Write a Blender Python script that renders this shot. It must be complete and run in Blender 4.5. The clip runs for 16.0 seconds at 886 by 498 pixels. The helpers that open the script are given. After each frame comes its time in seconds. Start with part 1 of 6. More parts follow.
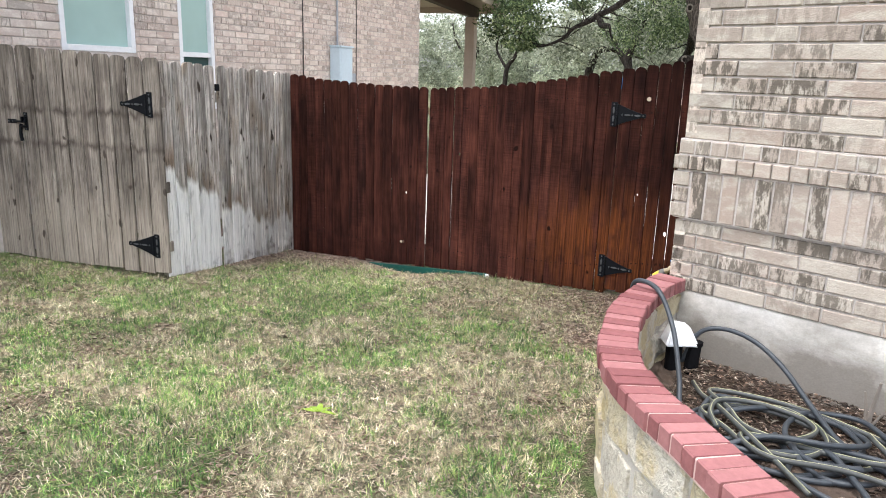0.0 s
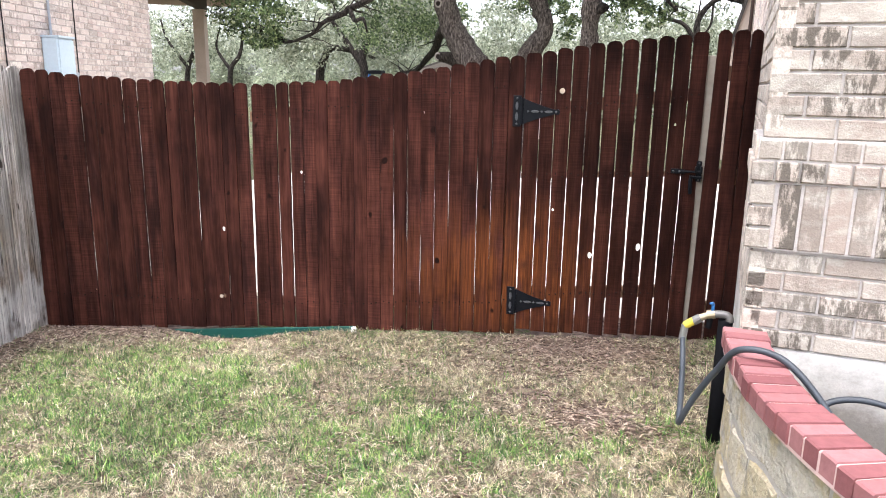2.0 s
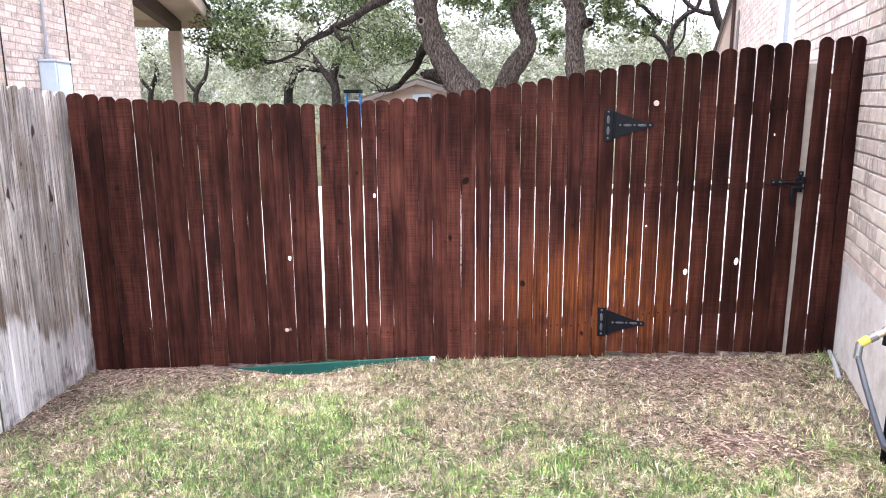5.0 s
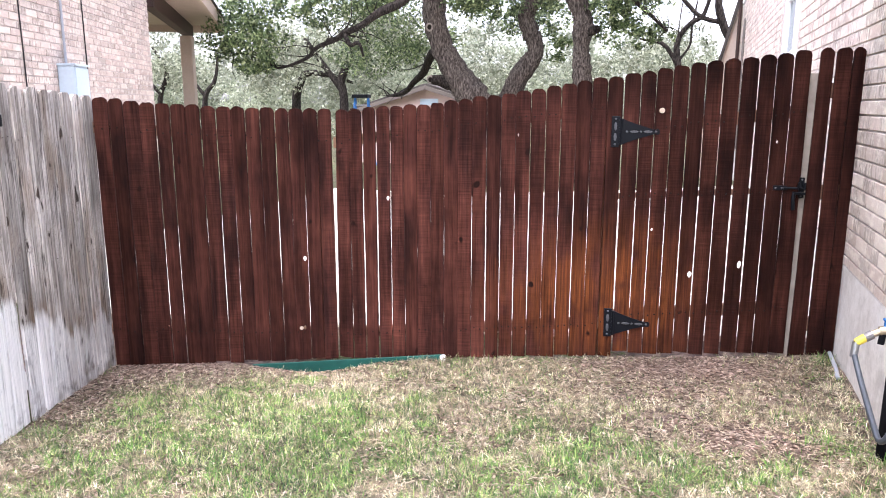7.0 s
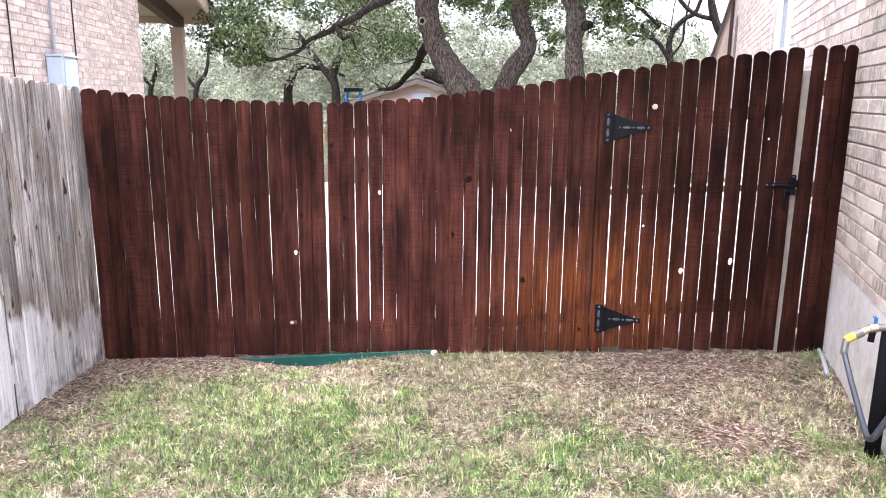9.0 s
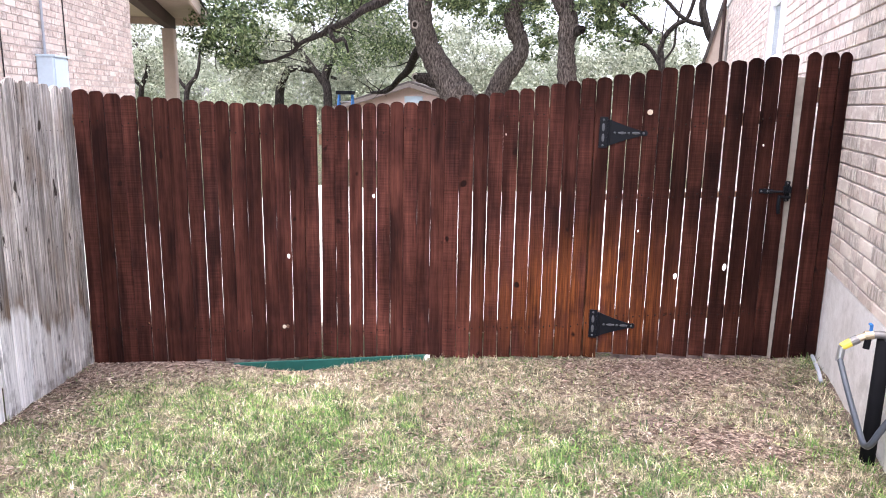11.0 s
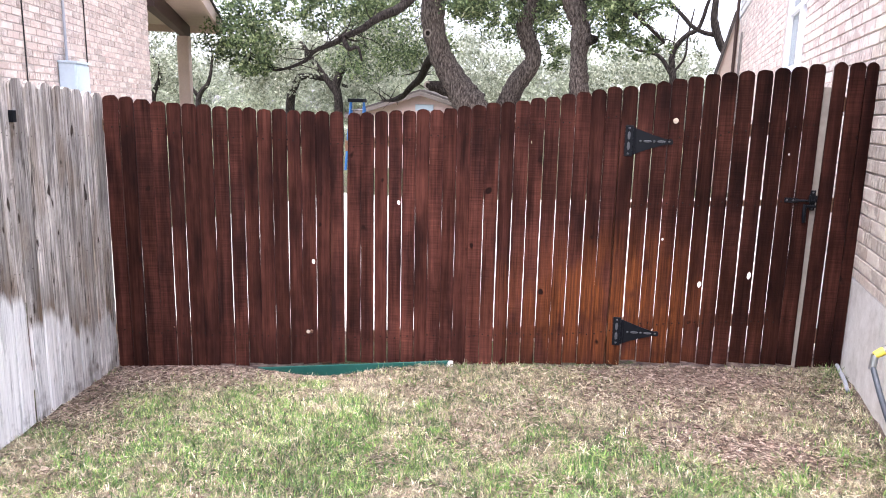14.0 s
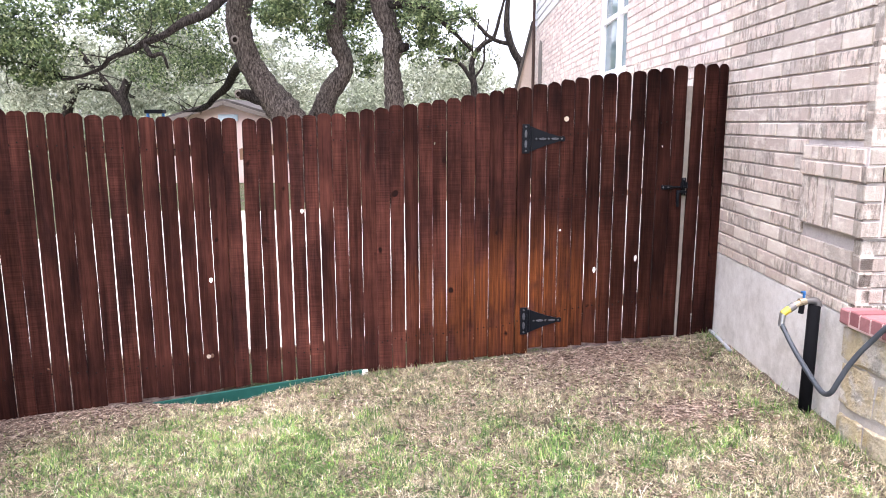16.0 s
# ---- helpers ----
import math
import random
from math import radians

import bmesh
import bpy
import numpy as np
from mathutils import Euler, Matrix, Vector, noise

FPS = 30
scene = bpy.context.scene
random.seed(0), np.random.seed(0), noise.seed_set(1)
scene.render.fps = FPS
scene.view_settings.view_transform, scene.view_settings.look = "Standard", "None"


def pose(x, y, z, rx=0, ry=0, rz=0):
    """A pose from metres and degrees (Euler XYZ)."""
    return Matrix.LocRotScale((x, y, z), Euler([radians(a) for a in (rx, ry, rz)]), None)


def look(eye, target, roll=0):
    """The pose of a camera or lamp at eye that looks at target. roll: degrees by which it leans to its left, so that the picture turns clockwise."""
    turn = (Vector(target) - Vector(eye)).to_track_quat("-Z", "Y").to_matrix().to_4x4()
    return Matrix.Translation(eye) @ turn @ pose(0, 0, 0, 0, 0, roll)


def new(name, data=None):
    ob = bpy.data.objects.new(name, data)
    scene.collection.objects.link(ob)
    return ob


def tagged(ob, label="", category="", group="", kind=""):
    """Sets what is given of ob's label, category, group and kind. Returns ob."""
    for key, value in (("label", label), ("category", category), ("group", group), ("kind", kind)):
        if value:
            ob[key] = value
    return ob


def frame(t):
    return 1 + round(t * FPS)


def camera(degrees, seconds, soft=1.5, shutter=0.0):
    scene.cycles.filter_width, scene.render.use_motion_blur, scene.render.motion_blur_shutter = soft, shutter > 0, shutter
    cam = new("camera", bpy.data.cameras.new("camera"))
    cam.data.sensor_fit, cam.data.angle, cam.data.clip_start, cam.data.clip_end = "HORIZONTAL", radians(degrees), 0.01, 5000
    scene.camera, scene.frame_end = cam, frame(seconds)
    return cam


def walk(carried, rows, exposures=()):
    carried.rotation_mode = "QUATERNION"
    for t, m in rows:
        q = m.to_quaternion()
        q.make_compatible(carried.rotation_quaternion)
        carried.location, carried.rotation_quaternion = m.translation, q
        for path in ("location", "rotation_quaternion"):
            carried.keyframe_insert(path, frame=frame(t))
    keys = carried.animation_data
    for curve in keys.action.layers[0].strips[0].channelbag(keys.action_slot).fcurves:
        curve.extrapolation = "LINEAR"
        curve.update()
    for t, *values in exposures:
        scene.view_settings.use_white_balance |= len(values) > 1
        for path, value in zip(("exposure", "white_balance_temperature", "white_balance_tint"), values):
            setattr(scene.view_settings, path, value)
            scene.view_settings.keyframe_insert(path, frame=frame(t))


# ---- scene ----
cam = camera(63.7, 16.0, soft=1.0)
METRES, EYE, TILT, LEAN, TURN = 4.518, 1.5, 0.0, 0.0, 44.7
EXPOSURES = [(0.0, 1.90, 6350, 10.0), (1.0, 2.06, 6250, 12.5), (1.5, 2.16, 6250, 13.0), (2.0, 2.33, 6250, 14.0), (2.5, 2.50, 6200, 15.0), (3.0, 2.72, 6150, 18.0), (3.5, 2.76, 6150, 21.0), (6.0, 2.55, 6120, 21.5), (14.0, 2.55, 6120, 22.5), (15.0, 2.67, 6120, 22.5), (16.0, 2.55, 6150, 22.0)]
ROWS = [
    (0.0, 0.0, 0.0, 0.0, 0.45, -13.99, -1.8),
    (0.5, -0.0416, 0.1091, 0.0014, -4.15, -14.0, -2.15),
    (1.0, -0.1111, 0.1997, -0.0082, -9.25, -13.74, -1.4),
    (1.5, -0.1521, 0.2935, -0.0184, -14.8, -13.46, -0.32),
    (2.0, -0.188, 0.3786, -0.0252, -22.5, -13.22, -0.98),
    (2.5, -0.2207, 0.4709, -0.0273, -24.89, -13.76, -0.78),
    (3.0, -0.2267, 0.5378, -0.0262, -24.72, -13.43, 0.7),
    (3.5, -0.266, 0.5566, -0.0295, -26.59, -13.45, 0.6),
    (6.0, -0.3588, 0.4776, -0.027, -26.17, -11.16, 0.15),
    (6.5, -0.3578, 0.4753, -0.0268, -25.94, -11.28, 0.0),
    (7.0, -0.357, 0.4768, -0.0268, -26.0, -11.45, 0.0),
    (7.5, -0.3558, 0.4766, -0.0269, -26.11, -11.6, 0.0),
    (8.0, -0.3556, 0.4776, -0.0273, -26.26, -11.73, -0.08),
    (8.5, -0.3558, 0.4784, -0.0271, -26.42, -11.79, -0.25),
    (9.0, -0.3558, 0.48, -0.0269, -26.61, -11.88, -0.47),
    (11.5, -0.3585, 0.4871, -0.0266, -27.36, -11.49, -0.92),
    (12.0, -0.3582, 0.4863, -0.0266, -27.39, -11.37, -0.9),
    (12.5, -0.3598, 0.4844, -0.0262, -27.54, -11.13, -0.9),
    (13.0, -0.3627, 0.4858, -0.0264, -27.77, -10.89, -0.94),
    (13.5, -0.3694, 0.4888, -0.0271, -27.72, -10.78, -1.05),
    (14.0, -0.3851, 0.4938, -0.0285, -26.75, -10.95, -1.25),
    (14.5, -0.3967, 0.5167, -0.0313, -26.07, -11.28, -1.39),
    (15.0, -0.4082, 0.5566, -0.0317, -28.92, -11.22, -1.42),
    (15.5, -0.4546, 0.5916, -0.0378, -38.47, -10.76, -1.35),
    (16.0, -0.5167, 0.5903, -0.0385, -43.61, -10.11, 0.13),
]
walk(cam, [(t, pose(0, 0, EYE, TILT, LEAN, TURN) @ pose(METRES * x, METRES * y, METRES * z, 90 + pitch, roll, yaw)) for t, x, y, z, yaw, pitch, roll in ROWS], EXPOSURES)

# ---- world and light ----
SUN_ELEV, SUN_AZ = radians(72), radians(185)
world = bpy.data.worlds.new("overcast_sky")
scene.world = world
world.use_nodes = True
wn = world.node_tree.nodes
sky = wn.new("ShaderNodeTexSky")
sky.sky_type, sky.sun_disc = "NISHITA", False
sky.sun_elevation, sky.sun_rotation = SUN_ELEV, SUN_AZ
sky.air_density, sky.dust_density, sky.ozone_density = 1.0, 3.0, 1.0
desat = wn.new("ShaderNodeHueSaturation")
desat.inputs["Saturation"].default_value = 0.4
world.node_tree.links.new(sky.outputs[0], desat.inputs["Color"])
world.node_tree.links.new(desat.outputs[0], wn["Background"].inputs[0])
wn["Background"].inputs[1].default_value = 0.15
sun = new("sun", bpy.data.lights.new("sun", "SUN"))
sun.data.energy, sun.data.angle, sun.data.color = 0.5, radians(60), (1.0, 0.99, 0.97)
sun.matrix_world = look((math.sin(SUN_AZ) * 40 * math.cos(SUN_ELEV), math.cos(SUN_AZ) * 40 * math.cos(SUN_ELEV), 40 * math.sin(SUN_ELEV)), (0, 0, 0))


# ---- materials ----
class Nodes:
    """A small builder round one material's nodes."""

    def __init__(self, name, rough=0.8, metal=0.0, spec=0.3):
        self.m = bpy.data.materials.new(name)
        self.m.use_nodes = True
        self.t = self.m.node_tree
        self.b = self.t.nodes["Principled BSDF"]
        self.b.inputs["Roughness"].default_value = rough
        self.b.inputs["Metallic"].default_value = metal
        self.b.inputs["Specular IOR Level"].default_value = spec

    def node(self, kind):
        return self.t.nodes.new("ShaderNode" + kind)

    def plug(self, a, b):
        self.t.links.new(a, b)

    def place(self):
        return self.node("NewGeometry").outputs["Position"]

    def scaled(self, v, s):
        n = self.node("Mapping")
        n.inputs["Scale"].default_value = s
        self.plug(v, n.inputs["Vector"])
        return n.outputs[0]

    def turned(self, v, rz):
        n = self.node("Mapping")
        n.inputs["Rotation"].default_value = (0, 0, rz)
        self.plug(v, n.inputs["Vector"])
        return n.outputs[0]

    def noise(self, v, scale, detail=4.0, rough=0.55):
        n = self.node("TexNoise")
        n.inputs["Scale"].default_value, n.inputs["Detail"].default_value, n.inputs["Roughness"].default_value = scale, detail, rough
        self.plug(v, n.inputs["Vector"])
        return n.outputs["Fac"]

    def ramp(self, f, stops):
        n = self.node("ValToRGB")
        e = n.color_ramp.elements
        while len(e) < len(stops):
            e.new(0.5)
        for el, (p, c) in zip(e, stops):
            el.position = p
            el.color = (*c, 1) if len(c) == 3 else (c[0], c[0], c[0], 1)
        self.plug(f, n.inputs[0])
        return n.outputs[0]

    def band(self, f, lo, hi, a=0.0, b=1.0):
        n = self.node("MapRange")
        n.inputs["From Min"].default_value, n.inputs["From Max"].default_value = lo, hi
        n.inputs["To Min"].default_value, n.inputs["To Max"].default_value = a, b
        self.plug(f, n.inputs["Value"])
        return n.outputs[0]

    def mix(self, f, a, b, blend="MIX"):
        n = self.node("Mix")
        n.data_type, n.blend_type = "RGBA", blend
        for val, k in ((f, 0), (a, 6), (b, 7)):
            if isinstance(val, (int, float)):
                n.inputs[k].default_value = val
            elif isinstance(val, tuple):
                n.inputs[k].default_value = (*val, 1)
            else:
                self.plug(val, n.inputs[k])
        return n.outputs[2]

    def math(self, op, a, b=0.0):
        n = self.node("Math")
        n.operation = op
        for val, k in ((a, 0), (b, 1)):
            if isinstance(val, (int, float)):
                n.inputs[k].default_value = val
            else:
                self.plug(val, n.inputs[k])
        return n.outputs[0]

    def axis(self, v, k):
        n = self.node("SeparateXYZ")
        self.plug(v, n.inputs[0])
        return n.outputs[k]

    def rnd(self):
        return self.node("ObjectInfo").outputs["Random"]

    def island(self):
        return self.node("NewGeometry").outputs["Random Per Island"]

    def shade(self, col, f, lo=0.75, hi=1.25):
        n = self.node("HueSaturation")
        self.plug(self.band(f, 0, 1, lo, hi), n.inputs["Value"])
        if isinstance(col, tuple):
            n.inputs["Color"].default_value = (*col, 1)
        else:
            self.plug(col, n.inputs["Color"])
        return n.outputs[0]

    def bump(self, f, dist=0.004, strength=0.6):
        n = self.node("Bump")
        n.inputs["Distance"].default_value, n.inputs["Strength"].default_value = dist, strength
        self.plug(f, n.inputs["Height"])
        self.plug(n.outputs[0], self.b.inputs["Normal"])

    def done(self, col):
        if isinstance(col, tuple):
            self.b.inputs["Base Color"].default_value = (*col, 1)
        else:
            self.plug(col, self.b.inputs["Base Color"])
        return self.m


def plain(name, col, rough=0.6, metal=0.0, spec=0.4, spread=0.25, scale=30.0, bump=0.0):
    """Paint, plastic or metal with slight dirt and unevenness."""
    n = Nodes(name, rough, metal, spec)
    f = n.noise(n.place(), scale)
    g = n.noise(n.place(), scale * 0.12, 3)
    c = n.shade(n.shade(col, f, 1 - spread, 1 + spread), g, 1 - spread, 1 + spread)
    if bump:
        n.bump(f, bump)
    return n.done(c)


def stained_wood():
    n = Nodes("dark_stained_cedar", 0.7, 0, 0.05)
    p, r = n.place(), n.rnd()
    off = n.node("CombineXYZ")
    n.plug(n.math("MULTIPLY", r, 37.0), off.inputs[2])
    add = n.node("VectorMath")
    n.plug(p, add.inputs[0]), n.plug(off.outputs[0], add.inputs[1])
    q = add.outputs[0]
    grain = n.noise(n.scaled(q, (90, 90, 2.5)), 1.0, 5, 0.6)
    cloud = n.noise(n.scaled(q, (9, 9, 2.2)), 1.0, 4, 0.6)
    saw = n.noise(n.scaled(q, (3, 3, 190)), 1.0, 2, 0.5)
    dark = n.ramp(cloud, [(0.34, (0.0145, 0.0057, 0.0047)), (0.5, (0.0285, 0.0098, 0.0071)), (0.68, (0.047, 0.0160, 0.0108))])
    dark = n.shade(dark, r, 0.84, 1.18)
    dark = n.shade(dark, n.math("MULTIPLY", n.band(saw, 0.35, 0.65), n.band(n.math("FRACT", n.math("MULTIPLY", r, 5.7)), 0.3, 0.7)), 0.94, 1.38)
    dark = n.shade(dark, n.band(grain, 0.34, 0.66), 0.74, 1.26)
    drip = n.noise(n.scaled(q, (26, 26, 1.6)), 1.0, 4, 0.6)
    dark = n.shade(dark, n.band(drip, 0.36, 0.64), 0.72, 1.28)
    weather = n.noise(n.scaled(p, (1.6, 1.6, 2.2)), 1.0, 3, 0.6)
    dark = n.shade(dark, n.band(weather, 0.36, 0.62), 0.74, 1.24)
    # worn lower middle where the stain has thinned to orange
    x, z = n.axis(p, 0), n.axis(p, 2)
    u = n.math("POWER", n.math("DIVIDE", n.math("ADD", x, 2.97), 1.0), 2.0)
    v = n.math("POWER", n.math("DIVIDE", n.math("ADD", z, -0.13), 0.56), 2.0)
    spot = n.band(n.math("SQRT", n.math("ADD", u, v)), 0.30, 1.10, 1.0, 0.0)
    big = n.noise(n.scaled(q, (5, 5, 3)), 1.0, 3, 0.6)
    worn = n.math("MULTIPLY", spot, n.band(big, 0.38, 0.54, 0.12, 1.0))
    worn = n.math("MULTIPLY", worn, n.band(grain, 0.2, 0.75, 0.45, 1.0))
    orange = n.ramp(grain, [(0.34, (0.058, 0.018, 0.0075)), (0.66, (0.178, 0.055, 0.016))])
    # brightness fall-off painted into the colour: darker right, upward and far left
    side_falloff = n.band(n.math("ADD", x, n.math("MULTIPLY", z, 0.45)), -3.9, -2.2, 1.38, 0.68)
    side_falloff = n.math("MULTIPLY", side_falloff, n.band(x, -6.1, -4.7, 0.74, 1.0))
    dark = n.mix(1.0, dark, side_falloff, "MULTIPLY")
    col = n.mix(n.math("MULTIPLY", n.math("MULTIPLY", worn, n.band(x, -2.85, -2.5, 1.0, 0.15)), 1.0), dark, orange)
    knot = n.noise(n.scaled(q, (14, 14, 9)), 1.0, 1, 0.3)
    col = n.mix(n.band(knot, 0.75, 0.80), col, (0.012, 0.005, 0.004))
    n.plug(n.band(cloud, 0.36, 0.64, 0.8, 0.62), n.b.inputs["Roughness"])
    n.bump(n.math("ADD", n.math("MULTIPLY", saw, 0.8), grain), 0.0022, 0.7)
    return n.done(col)


def weathered_wood():
    n = Nodes("weathered_grey_cedar", 0.9, 0, 0.15)
    p, r = n.place(), n.rnd()
    off = n.node("CombineXYZ")
    n.plug(n.math("MULTIPLY", r, 53.0), off.inputs[2])
    add = n.node("VectorMath")
    n.plug(p, add.inputs[0]), n.plug(off.outputs[0], add.inputs[1])
    q = add.outputs[0]
    grain = n.noise(n.scaled(q, (120, 120, 2.0)), 1.0, 5, 0.65)
    streak = n.noise(n.scaled(q, (30, 30, 1.5)), 1.0, 5, 0.65)
    blotch = n.noise(n.scaled(q, (7, 7, 3.2)), 1.0, 4, 0.6)
    crack = n.band(n.math("ABSOLUTE", n.math("ADD", n.noise(n.scaled(q, (44, 44, 1.1)), 1.0, 3, 0.5), -0.5)), 0.004, 0.022, 1.0, 0.0)
    col = n.ramp(streak, [(0.34, (0.27, 0.235, 0.205)), (0.5, (0.46, 0.415, 0.37)), (0.64, (0.65, 0.60, 0.545))])
    col = n.shade(col, n.band(grain, 0.36, 0.62), 0.62, 1.25)
    col = n.shade(col, n.band(blotch, 0.36, 0.62), 0.7, 1.22)
    col = n.shade(col, r, 0.72, 1.3)
    warm = n.noise(n.scaled(q, (6, 6, 2)), 1.0, 3)
    col = n.mix(n.band(warm, 0.5, 0.65, 0, 0.45), col, (0.26, 0.18, 0.115))
    # lower boards paler: an edge that falls along the fence and steps board by board
    y, z = n.axis(p, 1), n.axis(p, 2)
    edge = n.band(y, 2.45, 3.75, 0.67, 0.0)
    wave = n.math("MULTIPLY", n.math("ADD", n.noise(n.scaled(p, (9, 9, 1.0)), 1.0, 3), -0.5), 0.35)
    edge = n.math("ADD", edge, n.math("ADD", wave, n.math("MULTIPLY", n.math("ADD", r, -0.5), 0.12)))
    pale = n.band(n.math("SUBTRACT", edge, z), -0.015, 0.045)
    pale = n.math("MULTIPLY", pale, n.band(n.axis(p, 0), -6.2, -5.9, 0.35, 1.0))
    white = n.shade((0.90, 0.88, 0.85), n.band(grain, 0.36, 0.6), 0.84, 1.06)
    rim = n.math("MULTIPLY", n.band(n.math("ABSOLUTE", n.math("SUBTRACT", n.math("SUBTRACT", edge, z), -0.05)), 0.0, 0.16, 1.0, 0.0), n.band(warm, 0.4, 0.65))
    col = n.mix(n.math("MULTIPLY", rim, 0.7), col, (0.17, 0.105, 0.06))
    col = n.mix(n.math("MULTIPLY", pale, 0.96), col, white)
    splash = n.math("MULTIPLY", n.band(n.math("SUBTRACT", n.noise(n.scaled(p, (8, 8, 8)), 1.0, 3), z), 0.78, 0.95), 0.6)
    col = n.mix(splash, col, (0.13, 0.10, 0.075))
    knot = n.noise(n.scaled(q, (16, 16, 7)), 1.0, 1, 0.3)
    col = n.mix(n.math("MULTIPLY", n.band(knot, 0.735, 0.76), n.band(pale, 0.0, 1.0, 1.0, 0.2)), col, (0.06, 0.045, 0.035))
    ring = n.band(n.math("ABSOLUTE", n.math("ADD", knot, -0.715)), 0.0, 0.025, 1.0, 0.0)
    col = n.mix(n.math("MULTIPLY", ring, n.band(pale, 0.0, 1.0, 0.5, 0.1)), col, (0.12, 0.085, 0.06))
    col = n.mix(n.math("MULTIPLY", n.math("MULTIPLY", crack, n.band(blotch, 0.36, 0.50)), n.band(pale, 0.0, 1.0, 0.9, 0.35)), col, (0.055, 0.043, 0.034))
    n.bump(n.math("SUBTRACT", grain, crack), 0.005, 0.9)
    return n.done(col)


def gate_wood():
    n = Nodes("weathered_gate_cedar", 0.9, 0, 0.15)
    p, r = n.place(), n.rnd()
    off = n.node("CombineXYZ")
    n.plug(n.math("MULTIPLY", r, 41.0), off.inputs[2])
    add = n.node("VectorMath")
    n.plug(p, add.inputs[0]), n.plug(off.outputs[0], add.inputs[1])
    q = add.outputs[0]
    grain = n.noise(n.scaled(q, (120, 120, 2.2)), 1.0, 5, 0.65)
    streak = n.noise(n.scaled(q, (26, 26, 1.5)), 1.0, 5, 0.65)
    blotch = n.noise(n.scaled(q, (6, 6, 3.0)), 1.0, 4, 0.6)
    crack = n.band(n.math("ABSOLUTE", n.math("ADD", n.noise(n.scaled(q, (34, 34, 0.9)), 1.0, 2, 0.5), -0.5)), 0.0, 0.014, 1.0, 0.0)
    col = n.ramp(streak, [(0.34, (0.135, 0.112, 0.095)), (0.5, (0.215, 0.185, 0.155)), (0.65, (0.31, 0.272, 0.232))])
    col = n.shade(n.shade(col, n.band(grain, 0.36, 0.64), 0.7, 1.25), r, 0.68, 1.3)
    col = n.shade(col, n.band(blotch, 0.36, 0.62), 0.7, 1.25)
    z = n.axis(p, 2)
    wave = n.math("MULTIPLY", n.math("ADD", n.noise(n.scaled(p, (7, 7, 1.5)), 1.0, 3), -0.5), 0.8)
    pale = n.band(n.math("ADD", z, wave), 0.55, 0.15)
    stain = n.noise(n.scaled(p, (6, 6, 4)), 1.0, 4)
    sag = n.math("MULTIPLY", n.math("ADD", n.noise(n.scaled(p, (16, 16, 2)), 1.0, 2), -0.5), 0.16)
    zs = n.math("ADD", z, sag)
    rows = n.math("ADD", n.band(n.math("ABSOLUTE", n.math("ADD", zs, -1.08)), 0.0, 0.045, 1.0, 0.0), n.band(n.math("ABSOLUTE", n.math("ADD", zs, -0.80)), 0.0, 0.045, 1.0, 0.0))
    col = n.mix(n.math("MULTIPLY", rows, n.band(stain, 0.38, 0.54, 0.15, 0.9)), col, (0.075, 0.06, 0.05))
    col = n.mix(n.math("MULTIPLY", pale, 0.6), col, n.shade((0.37, 0.315, 0.255), n.band(grain, 0.36, 0.64), 0.75, 1.2))
    knot = n.noise(n.scaled(q, (13, 13, 7)), 1.0, 1, 0.3)
    col = n.mix(n.band(knot, 0.735, 0.77, 0.0, 0.85), col, (0.05, 0.037, 0.03))
    col = n.mix(n.math("MULTIPLY", crack, 0.7), col, (0.04, 0.032, 0.027))
    n.bump(n.math("SUBTRACT", grain, crack), 0.004, 0.8)
    return n.done(col)


def brick_mat(name, island, tone=1.0, smudge=0.85, edge=0.43, warm=1.0):
    n = Nodes(name, 0.9, 0, 0.2)
    p = n.place()
    r = n.island() if island else n.rnd()
    base = n.ramp(r, [(0.0, (0.46, 0.365, 0.325)), (0.18, (0.37, 0.32, 0.29)), (0.4, (0.56, 0.46, 0.415)), (0.6, (0.43, 0.355, 0.32)), (0.8, (0.60, 0.525, 0.475)), (1.0, (0.39, 0.315, 0.28))])
    wash = n.noise(n.scaled(p, (7, 7, 16)), 1.0, 5, 0.65)
    base = n.mix(n.band(wash, 0.48, 0.62, 0, 0.6), base, (0.66, 0.60, 0.55))
    smear = n.noise(n.scaled(p, (34, 34, 11)), 1.0, 5, 0.72)
    pick = n.band(n.math("FRACT", n.math("MULTIPLY", r, 7.31)), 0.3, 0.8)
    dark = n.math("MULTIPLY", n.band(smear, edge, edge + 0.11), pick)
    base = n.mix(n.math("MULTIPLY", dark, smudge), base, (0.155, 0.13, 0.112))
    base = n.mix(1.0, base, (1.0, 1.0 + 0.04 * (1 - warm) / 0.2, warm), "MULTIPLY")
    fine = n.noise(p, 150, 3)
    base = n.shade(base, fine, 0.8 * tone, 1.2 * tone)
    n.bump(n.math("ADD", fine, n.math("MULTIPLY", n.noise(p, 35, 4), 1.5)), 0.004, 0.8)
    return n.done(base)


def mottled(name, stops, scales=(3, 25, 160), rough=0.9, bump=0.004, spec=0.2):
    n = Nodes(name, rough, 0, spec)
    p = n.place()
    a, b, c = (n.noise(p, s, 5, 0.6) for s in scales)
    f = n.math("ADD", n.math("MULTIPLY", a, 0.55), n.math("MULTIPLY", b, 0.45))
    col = n.shade(n.ramp(f, stops), c, 0.8, 1.2)
    n.bump(n.math("ADD", b, n.math("MULTIPLY", c, 0.6)), bump, 0.7)
    return n.done(col)


